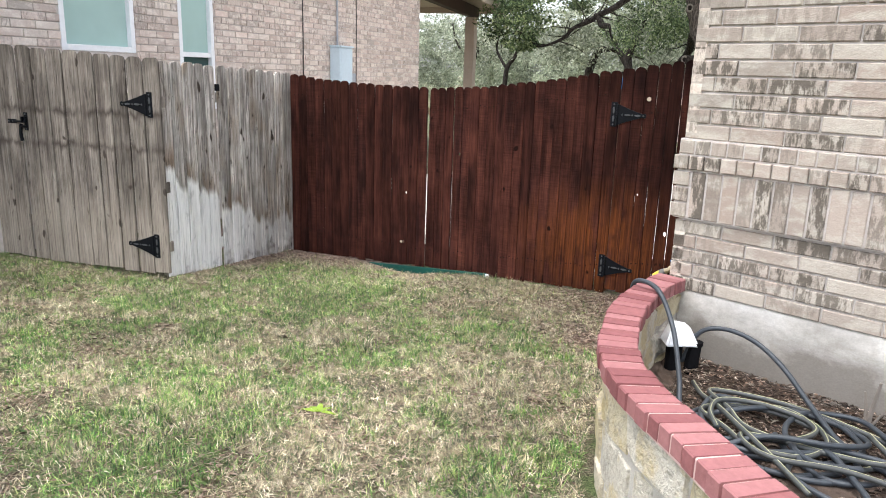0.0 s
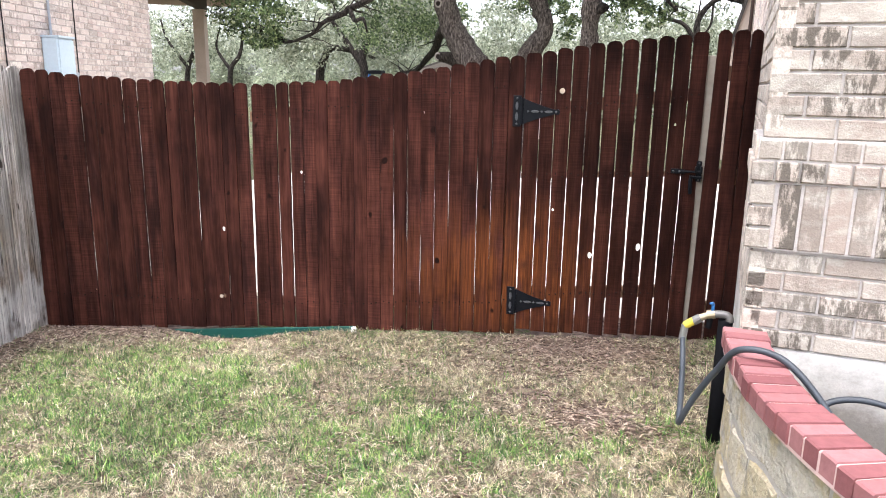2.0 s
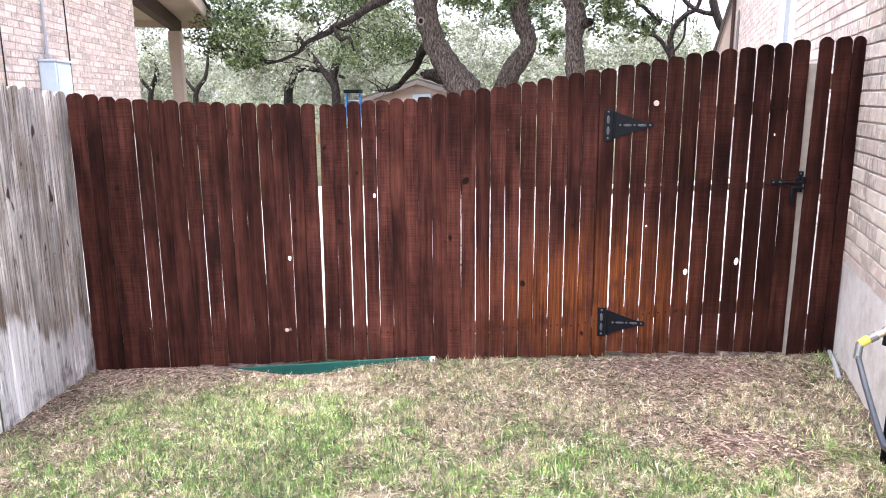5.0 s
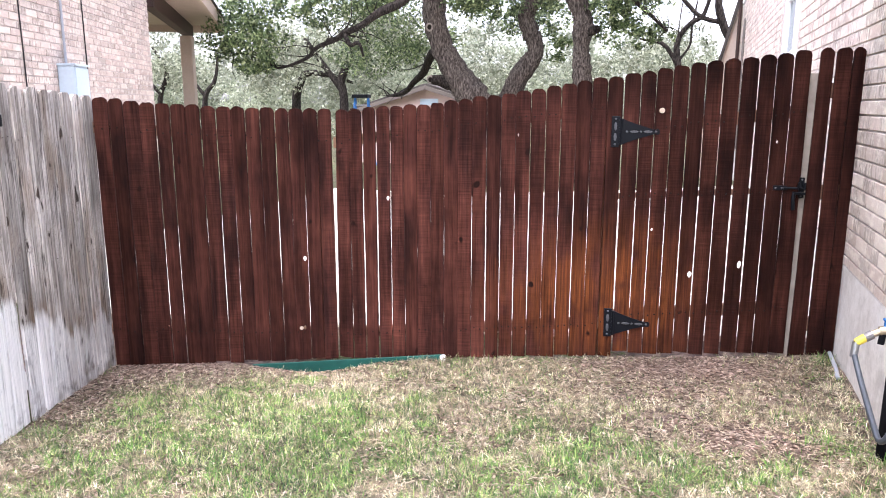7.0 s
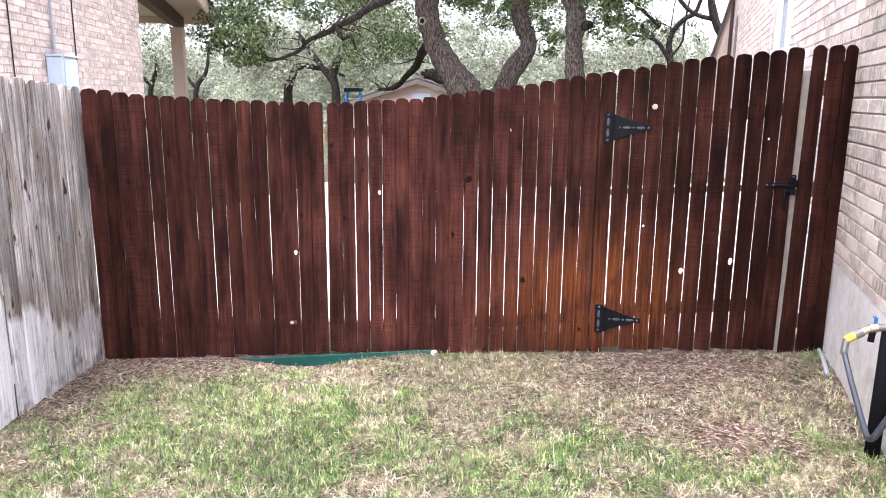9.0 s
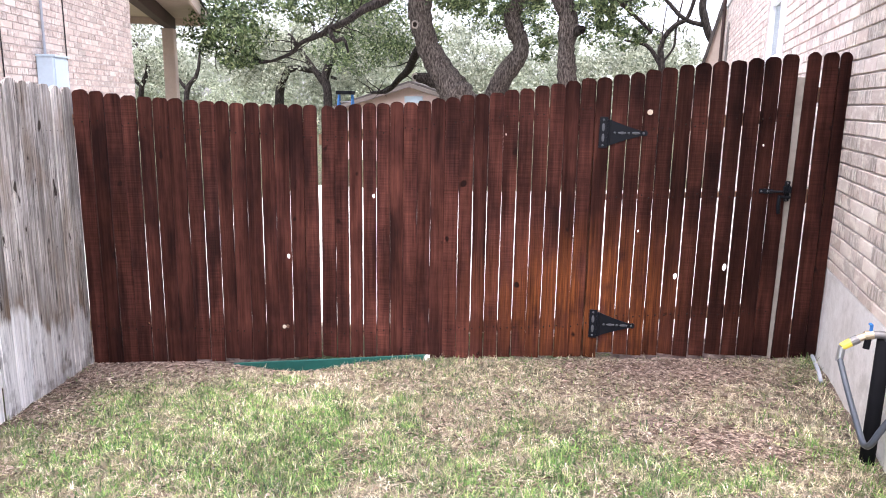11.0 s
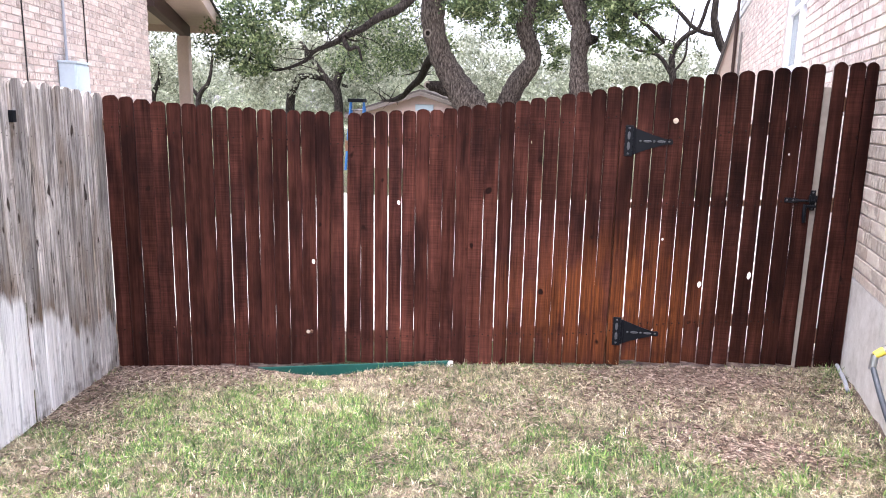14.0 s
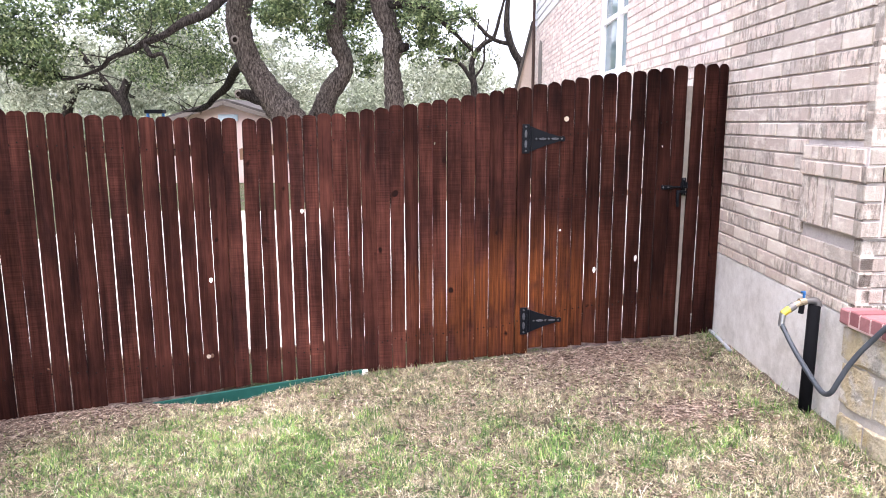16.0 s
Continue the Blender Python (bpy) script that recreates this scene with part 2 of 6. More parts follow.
def varied(name, stops, rough=0.7, island=True, fine=60, spec=0.25, trans=0.0, bump=0.0):
    """Colour that differs piece by piece."""
    n = Nodes(name, rough, 0, spec)
    col = n.ramp(n.island() if island else n.rnd(), stops)
    f = n.noise(n.place(), fine, 4)
    if bump:
        n.bump(f, bump)
    return n.done(n.shade(col, f, 0.75, 1.25))


def stone_mat():
    n = Nodes("cream_limestone", 0.9, 0, 0.2)
    p = n.place()
    col = n.ramp(n.rnd(), [(0, (0.46, 0.42, 0.34)), (0.35, (0.55, 0.51, 0.44)), (0.65, (0.47, 0.40, 0.26)), (1, (0.57, 0.54, 0.48))])
    col = n.mix(n.band(n.noise(p, 6, 4), 0.5, 0.62, 0, 0.65), col, (0.44, 0.34, 0.16))
    col = n.mix(n.band(n.noise(p, 11, 5, 0.7), 0.53, 0.62, 0, 0.55), col, (0.24, 0.225, 0.20))
    fine = n.noise(p, 60, 4)
    n.bump(n.math("ADD", fine, n.math("MULTIPLY", n.noise(p, 14, 5, 0.7), 2.0)), 0.014, 0.9)
    return n.done(n.shade(col, fine, 0.75, 1.25))


def concrete_mat():
    n = Nodes("foundation_render", 0.85, 0, 0.2)
    p = n.place()
    a, b, c = n.noise(p, 2.2, 5, 0.6), n.noise(p, 12, 5, 0.6), n.noise(p, 130, 4)
    col = n.ramp(n.math("ADD", n.math("MULTIPLY", a, 0.5), n.math("MULTIPLY", b, 0.5)), [(0.38, (0.52, 0.49, 0.435)), (0.5, (0.65, 0.62, 0.565)), (0.62, (0.75, 0.725, 0.675))])
    # soil and damp marks above the planter bed
    z = n.axis(p, 2)
    edge = n.math("ADD", z, n.math("MULTIPLY", n.math("ADD", n.noise(n.scaled(p, (3, 3, 5)), 1.0, 5, 0.65), -0.5), 0.55))
    inbed = n.math("MULTIPLY", n.band(n.axis(p, 1), 3.470, 3.462), n.band(edge, 0.46, 0.20, 0.0, 0.92))
    col = n.mix(inbed, col, (0.185, 0.165, 0.14))
    n.bump(n.math("ADD", b, n.math("MULTIPLY", c, 0.6)), 0.003, 0.7)
    return n.done(n.shade(col, c, 0.82, 1.18))


def ground_mat():
    n = Nodes("soil_and_thatch", 0.95, 0, 0.1)
    p = n.place()
    a, b, c = n.noise(p, 1.3, 5, 0.6), n.noise(p, 14, 5, 0.65), n.noise(p, 120, 4, 0.7)
    soil = n.ramp(b, [(0.38, (0.085, 0.062, 0.052)), (0.62, (0.27, 0.20, 0.165))])
    straw = n.ramp(c, [(0.36, (0.03, 0.025, 0.017)), (0.5, (0.12, 0.10, 0.066)), (0.64, (0.33, 0.29, 0.205))])
    x, y = n.axis(p, 0), n.axis(p, 1)
    bare = n.math("MAXIMUM", n.math("MULTIPLY", n.band(x, -3.5, -2.5), n.band(y, 3.4, 4.5)), n.math("MULTIPLY", n.band(x, -4.9, -5.7), n.band(n.math("SUBTRACT", y, n.math("MULTIPLY", x, 0.4)), 6.05, 6.4)))
    bare = n.math("MULTIPLY", bare, n.math("MULTIPLY", n.band(y, 5.9, 5.4), n.math("MULTIPLY", n.band(x, -8.2, -7.4), n.band(x, -1.2, -1.7))))
    f = n.math("SUBTRACT", n.math("ADD", n.math("MULTIPLY", a, 0.6), n.math("MULTIPLY", b, 0.5)), n.math("MULTIPLY", bare, 0.42))
    col = n.mix(n.band(f, 0.38, 0.50), soil, straw)
    green = n.math("MULTIPLY", n.band(n.noise(p, 5, 5, 0.65), 0.44, 0.58, 0.0, 0.75), n.band(f, 0.42, 0.52))
    col = n.mix(green, col, n.ramp(c, [(0.36, (0.03, 0.05, 0.02)), (0.64, (0.13, 0.20, 0.06))]))
    n.bump(n.math("ADD", b, c), 0.02, 0.9)
    return n.done(n.shade(col, c, 0.7, 1.3))


def bark_mat(name, tone):
    n = Nodes(name, 0.95, 0, 0.1)
    p = n.place()
    f = n.noise(n.scaled(p, (34, 34, 9)), 1.0, 6, 0.72)
    g = n.noise(p, 2.5, 4)
    col = n.ramp(f, [(0.38, (0.020, 0.016, 0.013)), (0.5, (0.085, 0.070, 0.059)), (0.62, (0.19, 0.165, 0.142))])
    n.bump(f, 0.035, 1.0)
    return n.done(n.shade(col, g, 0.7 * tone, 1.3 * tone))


def leaf_mat(name, stops, tuft=None, through_light=0.45, patch=0.9, deep=0.6):
    n = Nodes(name, 0.55, 0, 0.35)
    col = n.ramp(n.island(), stops)
    if tuft:
        p = n.place()
        col = n.mix(n.band(n.noise(p, 4.5, 3), 0.42, 0.62, 0.0, 0.3), col, tuft)
        col = n.shade(col, n.band(n.noise(p, 17, 3), 0.34, 0.62), 0.42, 1.32)
    col = n.shade(col, n.band(n.noise(n.place(), patch, 4), 0.25, 0.75), deep, 2 - deep)
    n.b.inputs["Subsurface Weight"].default_value = 0.0
    tr = n.node("BsdfTranslucent")
    n.plug(col, tr.inputs["Color"])
    mx = n.node("MixShader")
    mx.inputs[0].default_value = through_light
    n.plug(n.b.outputs[0], mx.inputs[1]), n.plug(tr.outputs[0], mx.inputs[2])
    n.plug(mx.outputs[0], n.t.nodes["Material Output"].inputs["Surface"])
    return n.done(col)


def glass_mat(name, tint):
    n = Nodes(name, 0.06, 0, 0.2)
    f = n.noise(n.place(), 2.0, 3)
    return n.done(n.shade(tint, f, 0.85, 1.15))


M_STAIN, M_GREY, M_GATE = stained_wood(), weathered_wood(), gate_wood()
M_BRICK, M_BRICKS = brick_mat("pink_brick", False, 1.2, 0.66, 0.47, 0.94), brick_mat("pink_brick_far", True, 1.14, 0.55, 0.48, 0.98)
# south face: heavier smears of its own, weaker light painted as lower tone
M_SOUTH = brick_mat("smeared_brick_dimmed", False, 0.80, 0.97, 0.44, 0.935)
M_MORTAR = mottled("pale_mortar", [(0.35, (0.40, 0.36, 0.33)), (0.65, (0.58, 0.53, 0.49))])
M_CONC = concrete_mat()
M_RED = varied("red_paver", [(0, (0.16, 0.055, 0.056)), (0.5, (0.23, 0.088, 0.088)), (1, (0.31, 0.14, 0.138))], 0.85, False, 38, bump=0.005)
M_REDM = mottled("rim_mortar", [(0.3, (0.50, 0.33, 0.30)), (0.7, (0.62, 0.46, 0.42))])
M_STONE = stone_mat()
M_STONEM = mottled("stone_mortar", [(0.3, (0.34, 0.31, 0.27)), (0.7, (0.50, 0.47, 0.42))])
M_GROUND = ground_mat()
M_MULCH = mottled("planter_soil", [(0.3, (0.05, 0.036, 0.028)), (0.7, (0.15, 0.11, 0.085))], (6, 30, 150), 0.95, 0.02)
M_BLACK = plain("black_painted_iron", (0.004, 0.0048, 0.0066), 0.5, 0.0, 0.14)
M_BOLT = plain("worn_black_bolt", (0.075, 0.077, 0.08), 0.5, 0.3, 0.3)
M_STEEL = plain("zinc_screw", (0.42, 0.43, 0.44), 0.35, 0.9)
M_POST = plain("pale_treated_post", (0.30, 0.26, 0.215), 0.85, 0, 0.2, 0.3, 22, 0.002)
M_RAIL = plain("raw_cedar_rail", (0.20, 0.115, 0.07), 0.85, 0, 0.2, 0.3, 20)
M_GREEN = plain("green_painted_board", (0.009, 0.075, 0.058), 0.6, 0, 0.3, 0.3, 25)
M_WHITE = plain("white_vinyl", (0.78, 0.79, 0.80), 0.45, 0, 0.4, 0.08)
M_CAPW = plain("white_plastic_cover", (0.80, 0.81, 0.83), 0.5, 0, 0.4, 0.08)
M_BOX = plain("blue_grey_enamel", (0.50, 0.60, 0.66), 0.45, 0, 0.4, 0.1)
M_FOAM = plain("black_pipe_sleeve", (0.007, 0.007, 0.008), 0.8, 0, 0.06)
M_ZINC = plain("weathered_zinc", (0.17, 0.16, 0.15), 0.5, 0.4)
M_BRASS = plain("dull_brass", (0.42, 0.34, 0.22), 0.4, 0.8)
M_YELLOW = plain("yellow_plastic", (0.60, 0.47, 0.05), 0.45, 0, 0.4, 0.1)
M_HOSE = plain("grey_rubber_hose", (0.042, 0.049, 0.057), 0.45, 0, 0.4, 0.3, 12)
M_HOSE_B = plain("olive_striped_hose", (0.058, 0.062, 0.06), 0.5, 0, 0.4, 0.25, 12)
M_STRIPE = plain("yellow_hose_stripe", (0.33, 0.33, 0.19), 0.5, 0, 0.4, 0.2, 12)
M_PVC = plain("grey_conduit", (0.33, 0.35, 0.38), 0.5, 0, 0.4, 0.1)
M_CABLE = plain("dark_cable", (0.02, 0.018, 0.017), 0.6)
M_GLASS = glass_mat("greenish_window_glass", (0.36, 0.50, 0.46))
M_WGLASS = glass_mat("blue_grey_window_glass", (0.10, 0.15, 0.155))
M_DGLASS = glass_mat("dark_insect_screen", (0.05, 0.09, 0.085))
M_BARGE = plain("grey_tan_bargeboard", (0.13, 0.11, 0.092), 0.7, 0, 0.3, 0.12)
M_LAP = plain("pale_grey_lap_siding", (0.52, 0.52, 0.50), 0.7, 0, 0.3, 0.12)
M_TAN = plain("tan_trim_paint", (0.46, 0.37, 0.30), 0.7, 0, 0.3, 0.12)
M_BEAM = plain("dark_brown_beam", (0.045, 0.026, 0.02), 0.7, 0, 0.3, 0.2)
M_ROOF = mottled("grey_brown_shingle", [(0.36, (0.035, 0.03, 0.027)), (0.64, (0.09, 0.08, 0.07))], (3, 40, 150))
M_SHED = plain("pink_beige_siding", (0.62, 0.47, 0.42), 0.75, 0, 0.3, 0.1)
M_BLUE = plain("blue_fibreglass", (0.03, 0.16, 0.42), 0.5, 0, 0.4, 0.1)
# limbs, twigs and the bare tree: same bark, far darker tone
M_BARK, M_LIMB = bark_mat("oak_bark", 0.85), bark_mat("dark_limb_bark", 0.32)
M_KNOT = plain("pale_cut_wood", (0.42, 0.34, 0.26), 0.9, 0, 0.1, 0.3, 20)
M_SCAR = plain("healed_bark_ring", (0.20, 0.175, 0.15), 0.95, 0, 0.1, 0.3, 20)
M_DRIVE = mottled("pale_concrete_drive", [(0.35, (0.60, 0.545, 0.47)), (0.65, (0.72, 0.66, 0.58))], (1.5, 12, 90))
M_HOLLOW = plain("dark_hollow", (0.015, 0.012, 0.010), 0.95, 0, 0.05)
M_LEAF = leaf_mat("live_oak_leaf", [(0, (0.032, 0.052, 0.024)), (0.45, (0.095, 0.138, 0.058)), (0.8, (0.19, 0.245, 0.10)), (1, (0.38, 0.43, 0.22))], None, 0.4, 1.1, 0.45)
# far foliage: haze put into the paler, greyer leaf colour
M_LEAFP = leaf_mat("hazed_leaf", [(0, (0.095, 0.112, 0.07)), (0.5, (0.23, 0.25, 0.165)), (1, (0.47, 0.485, 0.365))], None, 0.4, 0.7, 0.4)
M_LEAFF = leaf_mat("hazed_far_leaf", [(0, (0.175, 0.20, 0.135)), (0.5, (0.30, 0.33, 0.225)), (1, (0.46, 0.48, 0.36))], None, 0.4, 0.35, 0.4)
M_BLADE = leaf_mat("green_grass_blade", [(0, (0.016, 0.038, 0.016)), (0.2, (0.045, 0.115, 0.036)), (0.45, (0.115, 0.25, 0.055)), (0.74, (0.22, 0.38, 0.085)), (0.9, (0.42, 0.52, 0.155)), (1, (0.62, 0.60, 0.30))], (0.17, 0.31, 0.065), 0.28)
M_WEED = leaf_mat("bright_weed_leaf", [(0, (0.22, 0.36, 0.05)), (1, (0.48, 0.58, 0.08))])
M_STRAW = leaf_mat("dry_grass_blade", [(0, (0.03, 0.022, 0.015)), (0.33, (0.13, 0.10, 0.064)), (0.6, (0.41, 0.345, 0.215)), (0.85, (0.72, 0.625, 0.42)), (1, (0.95, 0.88, 0.68))], (0.38, 0.30, 0.18), 0.12)
M_CHIP = leaf_mat("dark_mulch_chip", [(0, (0.025, 0.018, 0.014)), (0.6, (0.085, 0.06, 0.047)), (0.88, (0.20, 0.155, 0.12)), (1, (0.46, 0.40, 0.33))])
M_NEEDLE = leaf_mat("reddish_dry_stalks", [(0, (0.07, 0.046, 0.036)), (0.3, (0.24, 0.165, 0.13)), (0.7, (0.50, 0.38, 0.30)), (1, (0.84, 0.71, 0.59))], None, 0.1)
M_DEAD = leaf_mat("dead_oak_leaf", [(0, (0.07, 0.04, 0.028)), (0.6, (0.24, 0.155, 0.11)), (1, (0.50, 0.40, 0.32))], None, 0.15)


# ---- mesh helpers ----
def mesh_of(bm, name, material, smooth=False):
    me = bpy.data.meshes.new(name)
    bm.normal_update()
    bm.to_mesh(me)
    bm.free()
    me.materials.append(material)
    if smooth:
        me.polygons.foreach_set("use_smooth", [True] * len(me.polygons))
    return me


def part(name, bm, material, parent=None, label="", m=None, smooth=False):
    me = mesh_of(bm, name, material, smooth) if isinstance(bm, bmesh.types.BMesh) else bm
    ob = new(name, me)
    if parent is not None:
        ob.parent = parent
    if m is not None:
        ob.matrix_basis = m
    if label:
        tagged(ob, label)
    return ob


def thing(name, label, category, m=None, group="", kind=""):
    ob = new(name)
    ob.empty_display_size = 0.1
    if m is not None:
        ob.matrix_basis = m
    return tagged(ob, label, category, group, kind)


def box(bm, lo, hi, m=None, bev=0.0):
    """An upright box, its edges chamfered by bev."""
    ret = bmesh.ops.create_cube(bm, size=1.0)
    vs = ret["verts"]
    for v in vs:
        v.co = Vector([lo[k] if v.co[k] < 0 else hi[k] for k in range(3)])
    if bev > 0:
        es = list({e for v in vs for e in v.link_edges})
        r = bmesh.ops.bevel(bm, geom=es, offset=bev, segments=1, affect="EDGES", profile=0.5)
        vs = list({v for f in r["faces"] for v in f.verts} | {v for v in vs if v.is_valid})
    if m is not None:
        bmesh.ops.transform(bm, matrix=m, verts=vs)
    return bm


def boxes(items, bev=0.0):
    bm = bmesh.new()
    for it in items:
        box(bm, it[0], it[1], it[2] if len(it) > 2 else None, bev)
    return bm


def smooth_line(pts, n=6):
    """Catmull-Rom through the points (tuples of any length)."""
    P = [np.array(p, float) for p in pts]
    P = [2 * P[0] - P[1]] + P + [2 * P[-1] - P[-2]]
    out = []
    for i in range(1, len(P) - 2):
        for k in range(n):
            t = k / n
            a, b, c, d = P[i - 1], P[i], P[i + 1], P[i + 2]
            out.append(0.5 * (2 * b + (c - a) * t + (2 * a - 5 * b + 4 * c - d) * t * t + (3 * b - a - 3 * c + d) * t ** 3))
    out.append(P[-2])
    return out


def tube(bm, line, radii, sides=8, rough=0.0, seed=0, arc=(0, 2 * math.pi)):
    """A tube along the line; radii one number or one a point."""
    rnd = random.Random(seed)
    line = [Vector(p[:3]) for p in line]
    if isinstance(radii, (int, float)):
        radii = [radii] * len(line)
    rings, side = [], None
    for i, p in enumerate(line):
        d = (line[min(i + 1, len(line) - 1)] - line[max(i - 1, 0)]).normalized()
        if side is None:
            side = d.cross(Vector((0, 0, 1)) if abs(d.z) < 0.9 else Vector((1, 0, 0))).normalized()
        side = (side - d * side.dot(d)).normalized()
        up = d.cross(side)
        ring = []
        for k in range(sides):
            a = arc[0] + (arc[1] - arc[0]) * k / sides
            r = radii[i] * (1 + rough * (rnd.random() - 0.5))
            ring.append(bm.verts.new(p + (side * math.cos(a) + up * math.sin(a)) * r))
        rings.append(ring)
    for a, b in zip(rings, rings[1:]):
        for k in range(sides):
            bm.faces.new((a[k], a[(k + 1) % sides], b[(k + 1) % sides], b[k]))
    for ring, rev in ((rings[0], True), (rings[-1], False)):
        bm.faces.new(ring[::-1] if rev else ring)
    return bm


def disc(bm, m, r, h, sides=12):
    bmesh.ops.create_cone(bm, cap_ends=True, segments=sides, radius1=r, radius2=r * 0.9, depth=h, matrix=m)
    return bm


def raw_mesh(name, verts, faces_flat, corners, material):
    """A mesh from arrays whose faces all have the same number of corners."""
    me = bpy.data.meshes.new(name)
    n = len(faces_flat) // corners
    me.vertices.add(len(verts))
    me.vertices.foreach_set("co", np.asarray(verts, np.float32).ravel())
    me.loops.add(len(faces_flat))
    me.loops.foreach_set("vertex_index", np.asarray(faces_flat, np.int32))
    me.polygons.add(n)
    me.polygons.foreach_set("loop_start", np.arange(0, n * corners, corners, dtype=np.int32))
    me.polygons.foreach_set("loop_total", np.full(n, corners, np.int32))
    me.update(calc_edges=True)
    me.materials.append(material)
    return me


# ---- ground ----
GROUND_AT = np.array([
    (0, 0, 0), (-2.72, 3.73, -0.184), (-3.5, 3.46, -0.25), (-4.34, 3.23, -0.30), (-3.06, 4.9, -0.195), (-2.1, 3.74, -0.15),
    (-6.33, 4.1, -0.405), (-4.9, 4.65, -0.375), (-5.69, 2.47, -0.25), (-1.76, 5.18, -0.17), (-1.7, 3.1, -0.12), (-1.27, 2.19, -0.08),
    (-7.0, 1.77, -0.24), (-1.7, 4.9, -0.19), (-3.2, 0.9, -0.14), (-4.35, 2.7, -0.27), (-5.83, 2.83, -0.31)])


def quad(x, y):
    return np.stack([np.ones_like(x), x, y, x * x, x * y, y * y], -1)


GROUND_C = np.linalg.lstsq(quad(GROUND_AT[:, 0], GROUND_AT[:, 1]), GROUND_AT[:, 2], rcond=None)[0]


def ground_z(x, y):
    x, y = np.clip(np.asarray(x, float), -7.5, 0.3), np.clip(np.asarray(y, float), 0.0, 5.3)
    return quad(x, y) @ GROUND_C - 0.085 * np.exp(-((x + 5.0) / 0.55) ** 2 - ((y - 4.52) / 0.16) ** 2)


def make_ground():
    xs = np.unique(np.concatenate([[-600, -150, -60, -30], np.arange(-16, -8, 1.0), np.arange(-8, 3, 0.12), [3, 5, 10, 30, 100, 600]]))
    ys = np.unique(np.concatenate([[-600, -100, -30, -10, -5], np.arange(-2, 7, 0.12), [8, 10, 15, 20, 30, 60, 150, 600]]))
    X, Y = np.meshgrid(xs, ys)
    rs = np.random.RandomState(5)
    Z = ground_z(X, Y) + np.where((abs(X + 3) < 5) & (abs(Y - 2.4) < 4.4), rs.uniform(-0.012, 0.012, X.shape), 0)
    n, m = X.shape
    idx = np.arange(n * m).reshape(n, m)
    f = np.stack([idx[:-1, :-1], idx[:-1, 1:], idx[1:, 1:], idx[1:, :-1]], -1).ravel()
    ob = new("ground", raw_mesh("ground", np.stack([X, Y, Z], -1).reshape(-1, 3), f, 4, M_GROUND))
    tagged(ob, "patchy lawn soil with dry thatch and bare earth", "ground", kind="structure")


make_ground()


# ---- fences ----
def turn_to(a, b):
    return math.degrees(math.atan2(b[1] - a[1], b[0] - a[0]))


def picket_mesh(name, w, th, h, seed, material, ear=0.026, holes=(), bow=0.0025, sides=None):
    """A dog-eared board in its own axes: x across, y through (front at 0), z up. holes: (x, z, rx, rz). sides: left and right edge at the foot, then at the top."""
    rnd = random.Random(seed)
    l0, r0, l1, r1 = sides or (-w / 2, w / 2, -w / 2, w / 2)
    w = r0 - l0
    lv = [h * k / 7 for k in range(7)] + [h - ear]
    left = [(l0 + (l1 - l0) * z / h + rnd.uniform(-bow, bow), z + (rnd.uniform(-0.006, 0.006) if z == 0 else 0)) for z in lv]
    right = [(r0 + (r1 - r0) * z / h + rnd.uniform(-bow, bow), z + (rnd.uniform(-0.006, 0.006) if z == 0 else 0)) for z in lv]
    e = ear * rnd.uniform(0.8, 1.2)
    chip = [rnd.uniform(-0.0035, 0.003) for _ in range(5)]
    top = [(r1 - e * 0.30, h - e * 0.38 + chip[0]), (r1 - e * 0.85, h - e * 0.04 + chip[1]), ((l1 + r1) / 2 + rnd.uniform(-0.012, 0.012), h + rnd.uniform(-0.002, 0.004)), (l1 + e * 0.85, h - e * 0.04 + chip[2]), (l1 + e * 0.30, h - e * 0.38 + chip[3])]
    outline = right + top + left[::-1]
    bm = bmesh.new()
    if holes:
        loops = [outline]
        for hx, hz, rx, rz in holes:
            loops.append([(hx + rx * math.cos(a) * rnd.uniform(0.85, 1.1), hz + rz * math.sin(a) * rnd.uniform(0.85, 1.1)) for a in [2 * math.pi * k / 9 for k in range(9)]])
        edges = []
        for lp in loops:
            vs = [bm.verts.new((x, 0, z)) for x, z in lp]
            edges += [bm.edges.new((vs[k], vs[(k + 1) % len(vs)])) for k in range(len(vs))]
        r = bmesh.ops.triangle_fill(bm, use_beauty=True, use_dissolve=False, edges=edges)
        fs = [g for g in r["geom"] if isinstance(g, bmesh.types.BMFace)]
        r = bmesh.ops.extrude_face_region(bm, geom=fs)
        for g in r["geom"]:
            if isinstance(g, bmesh.types.BMVert):
                g.co.y += th
        bmesh.ops.recalc_face_normals(bm, faces=bm.faces)
    else:
        cx = lambda x: x * (1 - 0.0045 / w)
        f0 = [bm.verts.new((cx(x), 0, z)) for x, z in outline]
        f1 = [bm.verts.new((x, 0.002, z)) for x, z in outline]
        f2 = [bm.verts.new((x, th, z)) for x, z in outline]
        n = len(outline)
        bm.faces.new(f0), bm.faces.new(f2[::-1])
        for a, b in ((f0, f1), (f1, f2)):
            for k in range(n):
                bm.faces.new((a[k], b[k], b[(k + 1) % n], a[(k + 1) % n]))
        bmesh.ops.recalc_face_normals(bm, faces=bm.faces)
    return mesh_of(bm, name, material)


